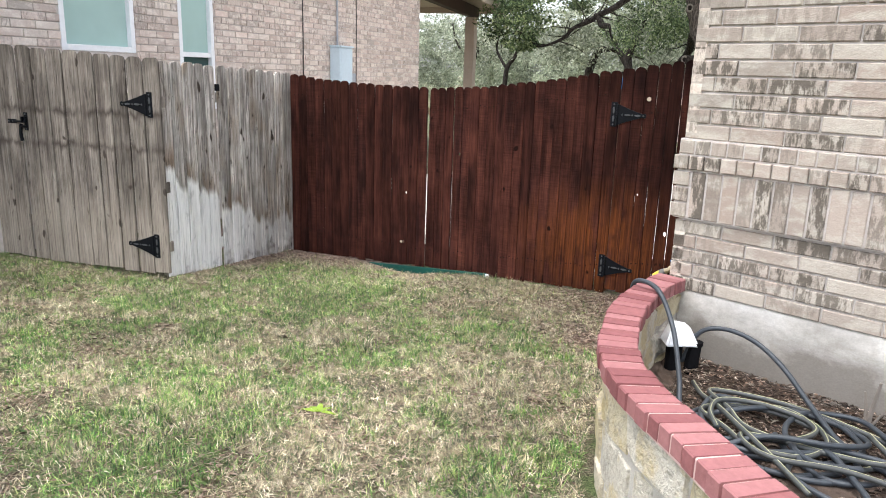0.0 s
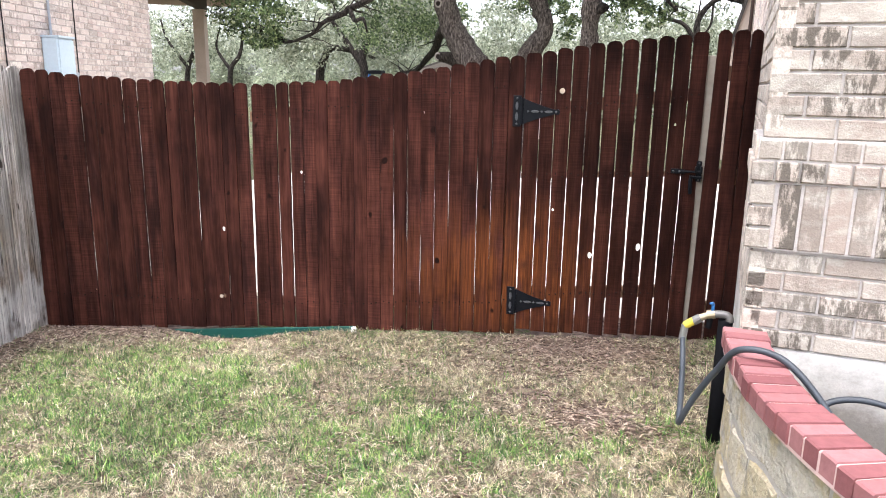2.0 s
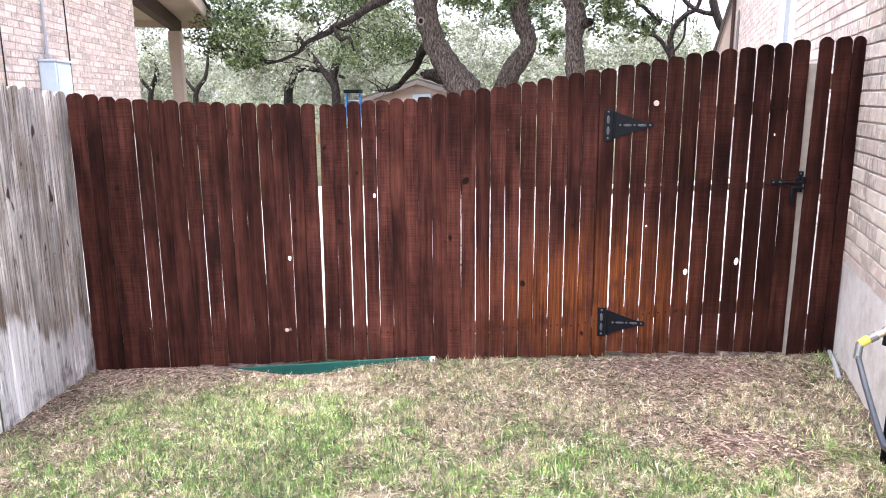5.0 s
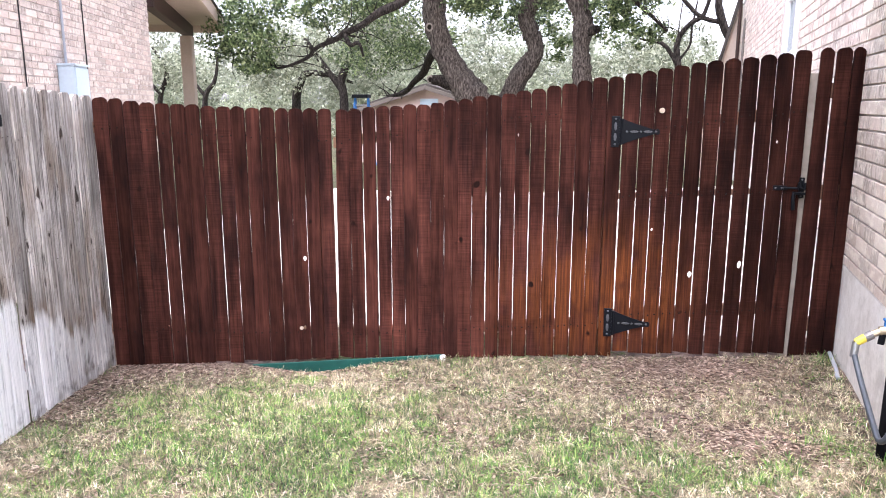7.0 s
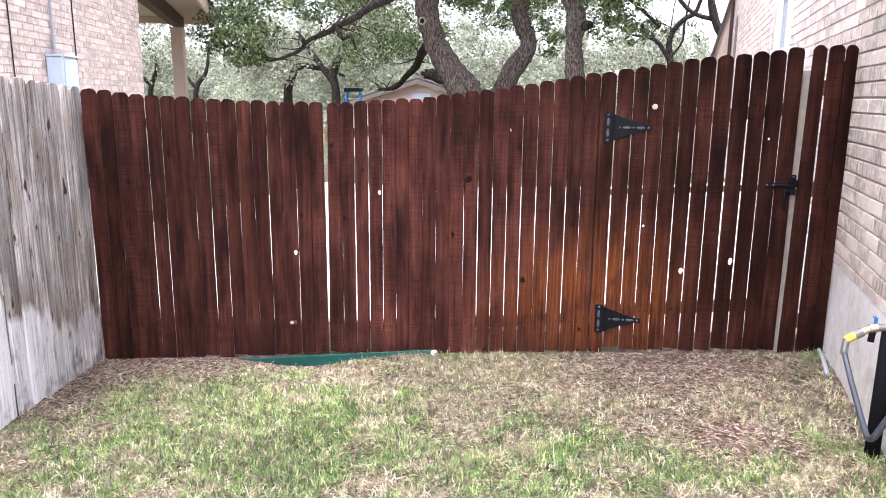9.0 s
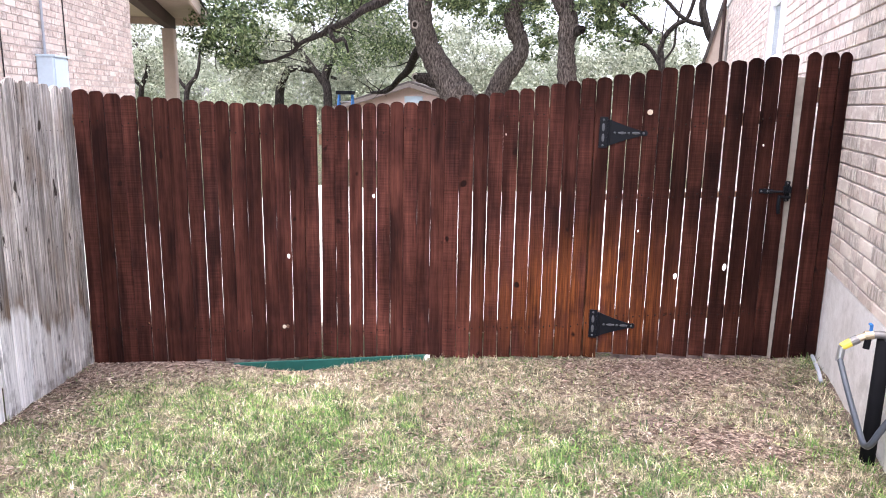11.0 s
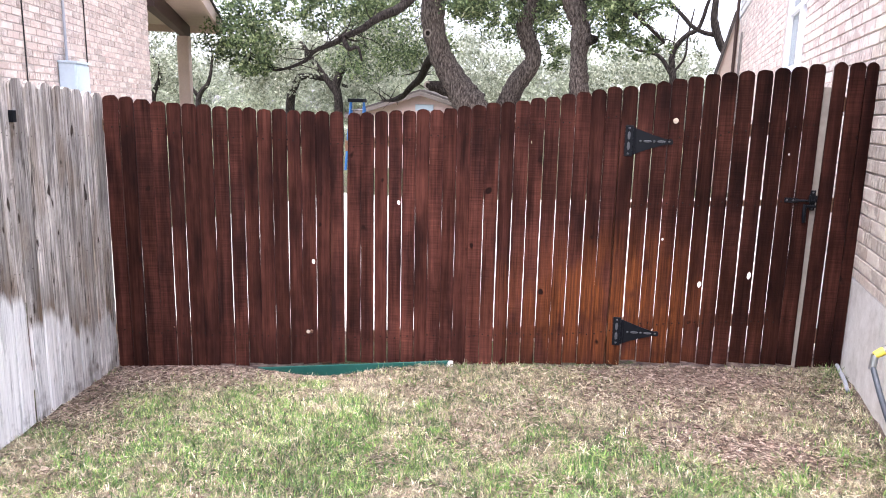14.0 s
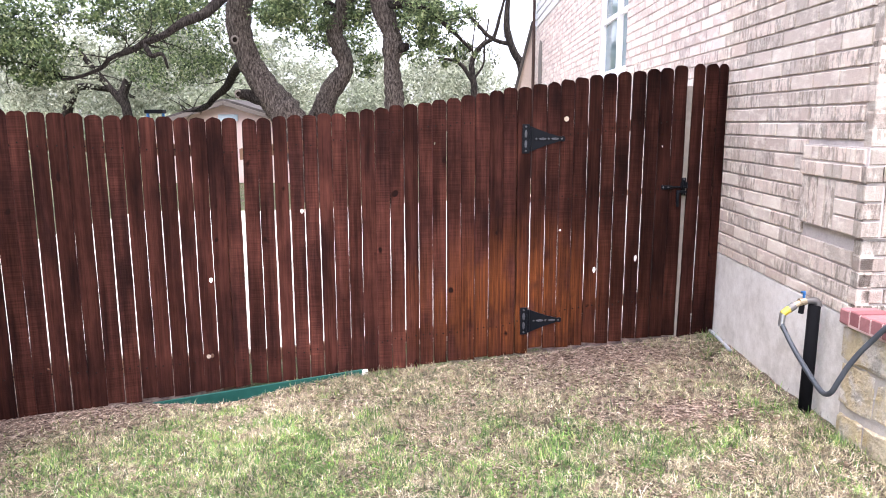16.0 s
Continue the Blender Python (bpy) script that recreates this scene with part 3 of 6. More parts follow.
def run(parent, a, b, count, tops, bots, w, th, seed, material, holes=None, ear=0.026, tip=0.005):
    """count pickets from a to b (plan points); tops and bots: (fraction, z) lines."""
    rnd = random.Random(seed)
    a, b = np.array(a, float), np.array(b, float)
    L = float(np.hypot(*(b - a)))
    d = (b - a) / L
    yaw = turn_to(a, b)
    pitch = L / count
    for k in range(count):
        s = (k + 0.5) / count
        top = float(np.interp(s, [q[0] for q in tops], [q[1] for q in tops])) + rnd.uniform(-tip, tip)
        bot = float(np.interp(s, [q[0] for q in bots], [q[1] for q in bots])) + rnd.uniform(-0.008, 0.008)
        p = a + d * s * L
        hs = [(hx, hz - bot, rx, rz) for hx, hz, rx, rz in (holes or {}).get(k, [])]
        me = picket_mesh("picket", w(rnd) if callable(w) else w, th, top - bot, seed * 100 + k, material, ear, hs)
        off = rnd.uniform(-0.003, 0.003)
        m = pose(p[0] - d[1] * off, p[1] + d[0] * off, bot, 0, 0, yaw) @ pose(0, 0, 0, rnd.uniform(-0.25, 0.25), rnd.uniform(-0.12, 0.12), rnd.uniform(-0.6, 0.6))
        part("picket", me, material, parent, m=m)


def gap_run(parent, a, b, gaps, tops, bots, th, seed, material, holes=None, ear=0.026):
    """Pickets from a towards b, set by the gaps between them, in millimetres: (centre along the run, width at the top, width at the foot)."""
    rnd = random.Random(seed)
    a, b = np.array(a, float), np.array(b, float)
    L = float(np.hypot(*(b - a)))
    d = (b - a) / L
    yaw = turn_to(a, b)
    for k, (g, q) in enumerate(zip(gaps, gaps[1:])):
        c = (g[0] + q[0]) / 2000
        f = min(max(c / L, 0), 1)
        top = float(np.interp(f, [v[0] for v in tops], [v[1] for v in tops])) + rnd.uniform(-0.006, 0.006)
        bot = float(np.interp(f, [v[0] for v in bots], [v[1] for v in bots])) + rnd.uniform(-0.008, 0.008)
        l0, r0 = (g[0] + g[2] / 2) / 1000 - c, (q[0] - q[2] / 2) / 1000 - c
        l1, r1 = (g[0] + g[1] / 2) / 1000 - c, (q[0] - q[1] / 2) / 1000 - c
        hs = [(hx, hz - bot, rx, rz) for hx, hz, rx, rz in (holes or {}).get(k, [])]
        me = picket_mesh("picket", 0, th, top - bot, seed * 100 + k, material, ear, hs, 0.0014, (l0, r0, l1, r1))
        p = a + d * c
        off = rnd.uniform(-0.003, 0.003)
        part("picket", me, material, parent, m=pose(p[0] - d[1] * off, p[1] + d[0] * off, bot, 0, 0, yaw) @ pose(0, 0, 0, rnd.uniform(-0.2, 0.2), 0, rnd.uniform(-0.8, 0.8)))


def rail(parent, a, b, za, zb, material, depth=0.04, tall=0.088, back=0.02, name="rail"):
    L = math.hypot(b[0] - a[0], b[1] - a[1])
    bm = bmesh.new()
    box(bm, (0, back, -tall / 2), (L, back + depth, tall / 2), None, 0.003)
    for v in bm.verts:
        v.co.z += za + (zb - za) * v.co.x / L
    return part(name, bm, material, parent, m=pose(a[0], a[1], 0, 0, 0, turn_to(a, b)))


def post(parent, x, y, z0, z1, yaw, material, w=0.09, back=0.062):
    bm = bmesh.new()
    box(bm, (-w / 2, back, z0), (w / 2, back + w, z1), None, 0.004)
    return part("post", bm, material, parent, m=pose(x, y, 0, 0, 0, yaw))


def nails(parent, a, b, count, rows, seed, r=0.0044):
    """Rusted nail heads in pairs along each rail; rows: (za, zb)."""
    rnd = random.Random(seed)
    bm = bmesh.new()
    a, b = np.array(a, float), np.array(b, float)
    L = float(np.hypot(*(b - a)))
    for za, zb in rows:
        for k in range(count):
            for e in (-0.022, 0.022):
                x = (k + 0.5) / count * L + e + rnd.uniform(-0.005, 0.005)
                z = za + (zb - za) * x / L + rnd.uniform(-0.012, 0.012)
                disc(bm, Matrix.Translation((x, -0.0022, z)) @ pose(0, 0, 0, 90, 0, 0), r, 0.003, 6)
    ob = part("nail_heads", bm, M_HOLLOW, parent, "rusted nail heads", pose(a[0], a[1], 0, 0, 0, turn_to(a, b)))
    tagged(ob, kind="stuff")


def strap_hinge(parent, x, y, z, yaw, flip=1, scale=1.0, name="hinge"):
    """Black T-hinge: butt plate, tapering strap with ball tip, knuckle and bolts; front faces -y."""
    s = scale
    hg = new(name)
    hg.parent = parent
    hg.matrix_basis = pose(x, y, z, 0, 0, yaw)
    tagged(hg, "black painted iron strap hinge")
    plate = boxes([((-0.052 * s * flip if flip > 0 else 0.006 * s, -0.006, -0.088 * s), (-0.006 * s if flip > 0 else 0.052 * s, -0.001, 0.088 * s))], 0.0015)
    part("plate", plate, M_BLACK, hg)
    bm = bmesh.new()
    prof = [(0.006, 0.074), (0.03, 0.064), (0.07, 0.049), (0.12, 0.032), (0.165, 0.019), (0.19, 0.013), (0.203, 0.017), (0.216, 0.010)]
    pts = [(px * s * flip, pz * s) for px, pz in prof] + [(px * s * flip, -pz * s) for px, pz in prof[::-1]]
    fr = [bm.verts.new((px, -0.006, pz)) for px, pz in pts]
    bk = [bm.verts.new((px, -0.001, pz)) for px, pz in pts]
    bm.faces.new(fr), bm.faces.new(bk[::-1])
    for k in range(len(pts)):
        bm.faces.new((fr[k], bk[k], bk[(k + 1) % len(pts)], fr[(k + 1) % len(pts)]))
    bmesh.ops.recalc_face_normals(bm, faces=bm.faces)
    part("strap", bm, M_BLACK, hg)
    bm = bmesh.new()
    tube(bm, [(0, -0.007, -0.075 * s), (0, -0.007, 0.075 * s)], 0.008 * s, 10)
    part("knuckle", bm, M_BLACK, hg, smooth=False)
    bolt = bmesh.new()
    bmesh.ops.create_uvsphere(bolt, u_segments=8, v_segments=5, radius=0.0065 * s)
    me = mesh_of(bolt, "bolt", M_BOLT)
    for px, pz in ((-0.03, 0.072), (-0.03, -0.072), (0.035, 0.0), (0.112, 0.0), (0.195, 0.0)):
        part("bolt", me, M_BOLT, hg, m=pose(px * s * flip, -0.006, pz * s))
    for px, pz, lx, lz in ((-0.03, 0.030, 0.007, 0.020), (-0.03, -0.030, 0.007, 0.020), (0.075, 0.0, 0.020, 0.006), (0.152, 0.0, 0.020, 0.006)):
        bm = bmesh.new()
        ring = [bm.verts.new((lx * s * math.cos(a), -0.0095, lz * s * math.sin(a))) for a in [math.pi * k / 4 for k in range(8)]]
        base = [bm.verts.new((lx * 1.25 * s * math.cos(a), -0.006, lz * 1.25 * s * math.sin(a))) for a in [math.pi * k / 4 for k in range(8)]]
        bm.faces.new(ring)
        for k in range(8):
            bm.faces.new((ring[k], base[k], base[(k + 1) % 8], ring[(k + 1) % 8]))
        bmesh.ops.recalc_face_normals(bm, faces=bm.faces)
        part("leaf_emboss", bm, M_BOLT, hg, m=pose(px * s * flip, 0, pz * s))
    return hg


def gate_latch(parent, x, y, z, yaw, s=1.0):
    """Black gravity latch: striker arm with its screw plate, keeper fork and hanging lever."""
    lt = new("latch")
    lt.parent = parent
    lt.matrix_basis = pose(x, y, z, 0, 0, yaw)
    tagged(lt, "black iron gate latch")
    part("strike_plate", boxes([((-0.125 * s, -0.005, -0.014 * s), (-0.05 * s, -0.001, 0.014 * s))], 0.0015), M_BLACK, lt)
    bm = bmesh.new()
    tube(bm, [(-0.07 * s, -0.010, 0), (0.045 * s, -0.018, 0.002)], 0.007 * s, 8)
    part("bar", bm, M_BLACK, lt)
    part("keeper_plate", boxes([((0.012 * s, -0.006, -0.055 * s), (0.042 * s, -0.001, 0.062 * s))], 0.002), M_BLACK, lt)
    part("keeper_fork", boxes([((0.004 * s, -0.034, -0.006 * s), (0.014 * s, -0.004, 0.034 * s)), ((0.034 * s, -0.034, -0.006 * s), (0.044 * s, -0.004, 0.034 * s)), ((-0.016 * s, -0.030, -0.036 * s), (0.044 * s, -0.006, -0.022 * s))], 0.003), M_BLACK, lt)
    bm = bmesh.new()
    tube(bm, smooth_line([(-0.012, -0.012, -0.02), (-0.015 * s, -0.017, -0.07 * s), (-0.010 * s, -0.014, -0.125 * s)], 4), 0.011 * s, 8)
    part("thumb_lever", bm, M_BLACK, lt)
    bolt = bmesh.new()
    bmesh.ops.create_uvsphere(bolt, u_segments=8, v_segments=5, radius=0.006 * s)
    me = mesh_of(bolt, "bolt", M_BOLT)
    for px, pz in ((-0.112, 0.0), (-0.078, 0.0), (0.027, 0.05), (0.027, -0.045)):
        part("bolt", me, M_BOLT, lt, m=pose(px * s, -0.005, pz * s))


P_CORNER, P_GAP, P_HINGE, P_GATE = (-6.325, 4.10), (-4.895, 4.665), (-3.055, 4.985), (-2.008, 5.143)
P_WALL = (-1.70, 5.189)

fence = thing("wooden_fence", "dark red-brown stained cedar picket fence with thin gaps", "fence")
TOP_A = [(0, 1.43), (0.22, 1.40), (0.55, 1.37), (1, 1.35)]
BOT_A = [(0, -0.405), (0.5, -0.385), (1, -0.36)]
GAPS_A = [(20, 0, 0), (118, 7, 5), (214, 6, 6), (316, 1, 2), (413, 6, 8), (508, 8, 7), (604, 1, 1), (702, 6, 1),
          (801, 7, 6), (897, 2, 6), (989, 4, 1), (1084, 4, 4), (1181, 5, 4), (1271, 5, 1), (1365, 1, 4), (1458, 3, 4), (1545, -4, -12)]
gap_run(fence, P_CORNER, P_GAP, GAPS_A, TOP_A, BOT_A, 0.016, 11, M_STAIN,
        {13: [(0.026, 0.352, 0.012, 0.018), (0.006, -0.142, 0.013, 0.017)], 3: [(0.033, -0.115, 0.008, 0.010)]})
TOP_B = [(0, 1.344), (0.1, 1.355), (0.22, 1.370), (0.34, 1.384), (0.46, 1.415), (0.62, 1.45), (0.77, 1.49), (0.90, 1.523), (0.905, 1.545), (1, 1.555)]
BOT_B = [(0, -0.36), (0.4, -0.325), (1, -0.235)]
B0 = (P_GAP[0] + 0.015, P_GAP[1] + 0.004)
GAPS_B = [(0, 78, 46), (126, 1, 7), (218, 10, 9), (311, 7, 10), (403, 6, 6), (495, 5, 5), (583, 1, 1), (674, 2, 1), (761, 1, 1), (853, 1, 1),
          (945, 1, 3), (1038, 4, 7), (1130, 3, 4), (1222, 1, 6), (1315, 3, 5), (1409, 4, 1), (1502, 3, 3), (1597, 2, 3), (1689, 2, 1), (1783, 3, 9), (1879, 7, 10)]
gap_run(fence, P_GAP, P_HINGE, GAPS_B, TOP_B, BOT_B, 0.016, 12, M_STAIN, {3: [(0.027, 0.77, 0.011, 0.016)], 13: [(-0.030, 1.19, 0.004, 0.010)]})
RAILS_A = [(1.235, 1.14), (-0.135, -0.186)]
RAILS_B = [(1.13, 1.375), (-0.19, -0.02)]
for (za, zb), a, b in ((RAILS_A[0], P_CORNER, P_GAP), (RAILS_A[1], P_CORNER, P_GAP), (RAILS_B[0], B0, P_HINGE), (RAILS_B[1], B0, P_HINGE)):
    rail(fence, a, b, za, zb, M_RAIL, tall=0.07)
post(fence, P_CORNER[0] + 0.05, P_CORNER[1] + 0.02, -0.5, 1.3, turn_to(P_CORNER, P_GAP), M_RAIL)
post(fence, P_GAP[0] - 0.10, P_GAP[1] - 0.035, -0.5, 1.24, turn_to(P_CORNER, P_GAP), M_RAIL)
post(fence, P_HINGE[0] - 0.06, P_HINGE[1] - 0.01, -0.4, 1.4, turn_to(B0, P_HINGE), M_RAIL)
nails(fence, P_CORNER, P_GAP, 16, RAILS_A, 1, 0.0055)
nails(fence, B0, P_HINGE, 20, RAILS_B, 2, 0.0055)

gate = thing("garden_gate", "dark red-brown stained picket gate with black hinges", "gate")
G0 = (P_HINGE[0] + 0.006, P_HINGE[1] + 0.001)
TOP_C = [(0, 1.562), (0.33, 1.607), (0.63, 1.649), (1, 1.69)]
BOT_C = [(0, -0.215), (0.5, -0.195), (1, -0.155)]
GAPS_G = [(11, 7, 10), (112, 4, 5), (202, 4, 5), (296, 4, 5), (394, 7, 5), (488, 7, 10),
          (585, 7, 7), (684, 10, 10), (783, 9, 9), (879, 7, 8), (974, 7, 2), (1068, 4, 0)]
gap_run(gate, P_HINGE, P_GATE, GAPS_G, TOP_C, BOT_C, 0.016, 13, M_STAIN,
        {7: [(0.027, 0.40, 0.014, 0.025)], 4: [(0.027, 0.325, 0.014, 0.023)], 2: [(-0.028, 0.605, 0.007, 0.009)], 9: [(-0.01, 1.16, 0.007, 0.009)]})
RAILS_G = [(1.21, 1.345), (0.81, 0.872), (0.025, 0.135)]
for za, zb in RAILS_G:
    rail(gate, G0, P_GATE, za, zb, M_RAIL, tall=0.075 if za != 0.81 else 0.035)
nails(gate, G0, P_GATE, 11, RAILS_G, 3, 0.0055)
GY = turn_to(G0, P_GATE)
strap_hinge(gate, G0[0] - 0.004, G0[1] - 0.004, 1.215, GY, 1, 1.08)
strap_hinge(gate, G0[0] + 0.002, G0[1] - 0.004, -0.015, GY, 1, 1.08)
gate_latch(gate, P_GATE[0] - 0.012, P_GATE[1] - 0.005, 0.885, GY, 1.05)
knot = bmesh.new()
disc(knot, pose(0, -0.001, 0, 90, 0, 0), 0.017, 0.004, 12)
# pale disc laid over the lower knot hole, which the rail blocks
plug = bmesh.new()
disc(plug, pose(0, -0.001, 0, 90, 0, 0), 0.014, 0.005, 12)
part("knot", plug, M_KNOT, fence, "pale knot disc", pose(-5.113, 4.577, -0.142, 0, 0, turn_to(P_CORNER, P_GAP)))
part("knot", knot, M_KNOT, gate, "pale knot disc", pose(-2.815, 5.02, 1.343, 0, 0, GY))

side = thing("fence_end", "short run of dark stained pickets beside the brick wall", "fence")
gap_run(side, P_GATE, P_WALL, [(0, 108, 72), (135, 16, 12), (230, 6, 5), (296, 0, 0)], [(0, 1.708), (1, 1.705)], [(0, -0.185), (1, -0.17)], 0.016, 14, M_STAIN)
# added board: its dark brown stands for the shaded gap at the wall
run(side, (-1.80, 5.232), (-1.712, 5.245), 1, [(0, 1.62)], [(0, -0.19)], 0.088, 0.03, 16, M_BEAM)
post(side, -1.965, 5.150, -0.4, 1.56, GY, M_POST, 0.085, 0.022)
for za in (1.46, 0.86, 0.03):
    rail(side, (-1.92, 5.157), (-1.71, 5.188), za, za, M_RAIL)

# green board at the foot of the fence
board = thing("edging_board", "green painted board lying along the foot of the fence", "board")
ea, eb = (-5.42, 4.435), (-4.14, 4.775)
bm = bmesh.new()
box(bm, (0, 0, 0), (math.hypot(eb[0] - ea[0], eb[1] - ea[1]), 0.012, 0.13), None, 0.002)
part("plank", bm, M_GREEN, board, m=pose(ea[0], ea[1], -0.525, 3, -4.5, turn_to(ea, eb)))
bm = bmesh.new()
box(bm, (0, 0, 0), (0.035, 0.02, 0.04), None, 0.004)
part("end_clip", bm, M_CAPW, board, "white plastic end clip", m=pose(eb[0] - 0.02, eb[1] - 0.015, -0.335, 0, 0, turn_to(ea, eb)))

# grey fence and its gate
grey = thing("weathered_fence", "weathered grey cedar picket fence, paler near the ground", "fence")
Q_CORNER, Q_NEAR = (-6.335, 4.135), (-5.685, 2.455)


def on_grey(s):
    return (Q_NEAR[0] + (Q_CORNER[0] - Q_NEAR[0]) * s, Q_NEAR[1] + (Q_CORNER[1] - Q_NEAR[1]) * s)


S_GAP = 0.385
GT = lambda s: 1.52 - 0.085 * s
GB = lambda s: -0.255 - 0.16 * s
for s0, s1, cnt, sd in ((0.02, S_GAP, 5, 21), (S_GAP + 0.018, 1.0, 8, 22)):
    run(grey, on_grey(s0), on_grey(s1), cnt, [(0, GT(s0)), (1, GT(s1))], [(0, GB(s0)), (1, GB(s1))], lambda r: 0.127 + r.uniform(-0.007, 0.003), 0.018, sd, M_GREY, ear=0.032)
rail(grey, on_grey(0.05), Q_CORNER, 1.24, 1.17, M_GREY)
rail(grey, on_grey(0.05), Q_CORNER, 0.55, 0.45, M_GREY)
rail(grey, on_grey(0.05), Q_CORNER, -0.05, -0.18, M_GREY)
nails(grey, Q_NEAR, Q_CORNER, 13, [(1.24, 1.17), (0.55, 0.45)], 4, 0.0022)
bm = boxes([((-0.02, -0.012, -0.03), (0.02, 0.02, 0.03))], 0.003)
g = on_grey(S_GAP + 0.012)
part("bracket", bm, M_BLACK, grey, "small black bracket", pose(g[0], g[1], 1.30, 0, 0, turn_to(Q_NEAR, Q_CORNER)))
corner_post = boxes([((-0.05, -0.05, -0.45), (0.05, 0.05, 1.50))], 0.004)
part("post", corner_post, M_GATE, grey, m=pose(-5.85, 2.57, 0, 0, 0, 22))

sgate = thing("side_gate", "weathered grey cedar gate, closed, with black hinges", "gate")
R0, R1 = (-6.93, 1.82), (-5.682, 2.493)
run(sgate, R0, R1, 9, [(0, 1.60), (1, 1.525)], [(0, -0.235), (1, -0.235)], lambda r: 0.1475 + r.uniform(-0.006, 0.003), 0.018, 23, M_GATE, ear=0.032)
for za, zb in ((1.24, 1.19), (0.5, 0.5), (0.0, 0.0)):
    rail(sgate, R0, R1, za, zb, M_GATE)
SY = turn_to(R0, R1)
strap_hinge(sgate, -5.80, 2.428, 1.165, SY, -1, 1.15)
strap_hinge(sgate, -5.815, 2.420, 0.0, SY, -1, 1.15)
gate_latch(sgate, R0[0] + 0.02, R0[1] + 0.005, 0.97, SY, 1.3)
sfence = thing("side_fence", "weathered grey picket fence between gate and house", "fence")
run(sfence, (-8.4, 1.03), (-6.945, 1.812), 11, [(0, 1.66), (1, 1.60)], [(0, -0.22), (1, -0.22)], lambda r: 0.146 + r.uniform(-0.006, 0.003), 0.018, 24, M_GATE, ear=0.032)
rail(sfence, (-8.4, 1.03), (-6.945, 1.812), 1.2, 1.2, M_GATE)
rail(sfence, (-8.4, 1.03), (-6.945, 1.812), 0.1, 0.1, M_GATE)


# ---- brick houses ----
def brick_mesh(name, l, h, d, material, rec=0.004):
    """A brick with chamfered front edges: x along, y inwards, z up, front at y=0."""
    bm = bmesh.new()
    o = [(0, 0), (l, 0), (l, h), (0, h)]
    i = [(rec, rec), (l - rec, rec), (l - rec, h - rec), (rec, h - rec)]
    a = [bm.verts.new((x, 0, z)) for x, z in i]
    b = [bm.verts.new((x, rec, z)) for x, z in o]
    c = [bm.verts.new((x, d, z)) for x, z in o]
    bm.faces.new(a)
    for p, q in ((a, b), (b, c)):
        for k in range(4):
            bm.faces.new((p[k], q[k], q[(k + 1) % 4], p[(k + 1) % 4]))
    bm.faces.new(c[::-1])
    bmesh.ops.recalc_face_normals(bm, faces=bm.faces)
    return mesh_of(bm, name, material)


BRICKS = {}


def brick_at(parent, org, yaw, x, z, l, h, material, out=0.0, deep=0.06):
    key = (round(l, 3), round(h, 3), material.name)
    if key not in BRICKS:
        BRICKS[key] = brick_mesh("brick", l, h, deep, material)
    a = radians(yaw)
    px = org[0] + math.cos(a) * x + math.sin(a) * out
    py = org[1] + math.sin(a) * x - math.cos(a) * out
    part("brick", BRICKS[key], material, parent, m=pose(px, py, z, 0, 0, yaw))


def brick_sheet(name, parent, org, yaw, rects, material):
    """Many bricks joined: rects (x, z, l, h, proud)."""
    R = np.array(rects, float)
    n = len(R)
    rec = 0.004
    V = np.zeros((n, 12, 3))
    x0, z0, x1, z1 = R[:, 0], R[:, 1], R[:, 0] + R[:, 2], R[:, 1] + R[:, 3]
    for k, (sx, sz) in enumerate(((0, 0), (1, 0), (1, 1), (0, 1))):
        X, Z = np.where(sx, x1, x0), np.where(sz, z1, z0)
        V[:, k] = np.stack([X + (rec if sx == 0 else -rec), -R[:, 4], Z + (rec if sz == 0 else -rec)], -1)
        V[:, 4 + k] = np.stack([X, rec - R[:, 4], Z], -1)
        V[:, 8 + k] = np.stack([X, np.full(n, 0.03), Z], -1)
    F = [(0, 1, 2, 3)] + [(a + k, a + 4 + k, a + 4 + (k + 1) % 4, a + (k + 1) % 4) for a in (0, 4) for k in range(4)]
    F = np.array(F)
    faces = (F[None] + (np.arange(n) * 12)[:, None, None]).ravel()
    me = raw_mesh(name, V.reshape(-1, 3), faces, 4, material)
    me.shade_flat()
    ob = part(name, me, material, parent, m=pose(org[0], org[1], 0, 0, 0, yaw))
    tagged(ob, kind="stuff")
    return ob


COURSE, BL, JOINT = 0.0775, 0.254, 0.010


def courses(z0, z1, x0, x1, openings=(), seed=0, course=COURSE):
    """Running bond between x0 and x1: rectangles (x, z, l, h), cut round the openings (x0, x1, z0, z1)."""
    rnd = random.Random(seed)
    out = []
    for k in range(int(round((z1 - z0) / course))):
        z = z0 + k * course
        x = x0 - (BL / 2 if k % 2 else 0) - rnd.uniform(0, 0.02)
        while x < x1:
            segs = [(max(x, x0), min(x + BL - JOINT, x1))]
            for a, b, c, d in openings:
                if z + course - JOINT > c and z < d:
                    nxt = []
                    for s, e in segs:
                        if e <= a or s >= b:
                            nxt.append((s, e))
                        else:
                            if s < a - 0.02:
                                nxt.append((s, a - 0.004))
                            if e > b + 0.02:
                                nxt.append((b + 0.004, e))
                    segs = nxt
            for s, e in segs:
                if e - s > 0.025:
                    out.append((s, z + rnd.uniform(-0.001, 0.001), e - s, course - JOINT, rnd.uniform(-0.0015, 0.002)))
            x += BL
    return out


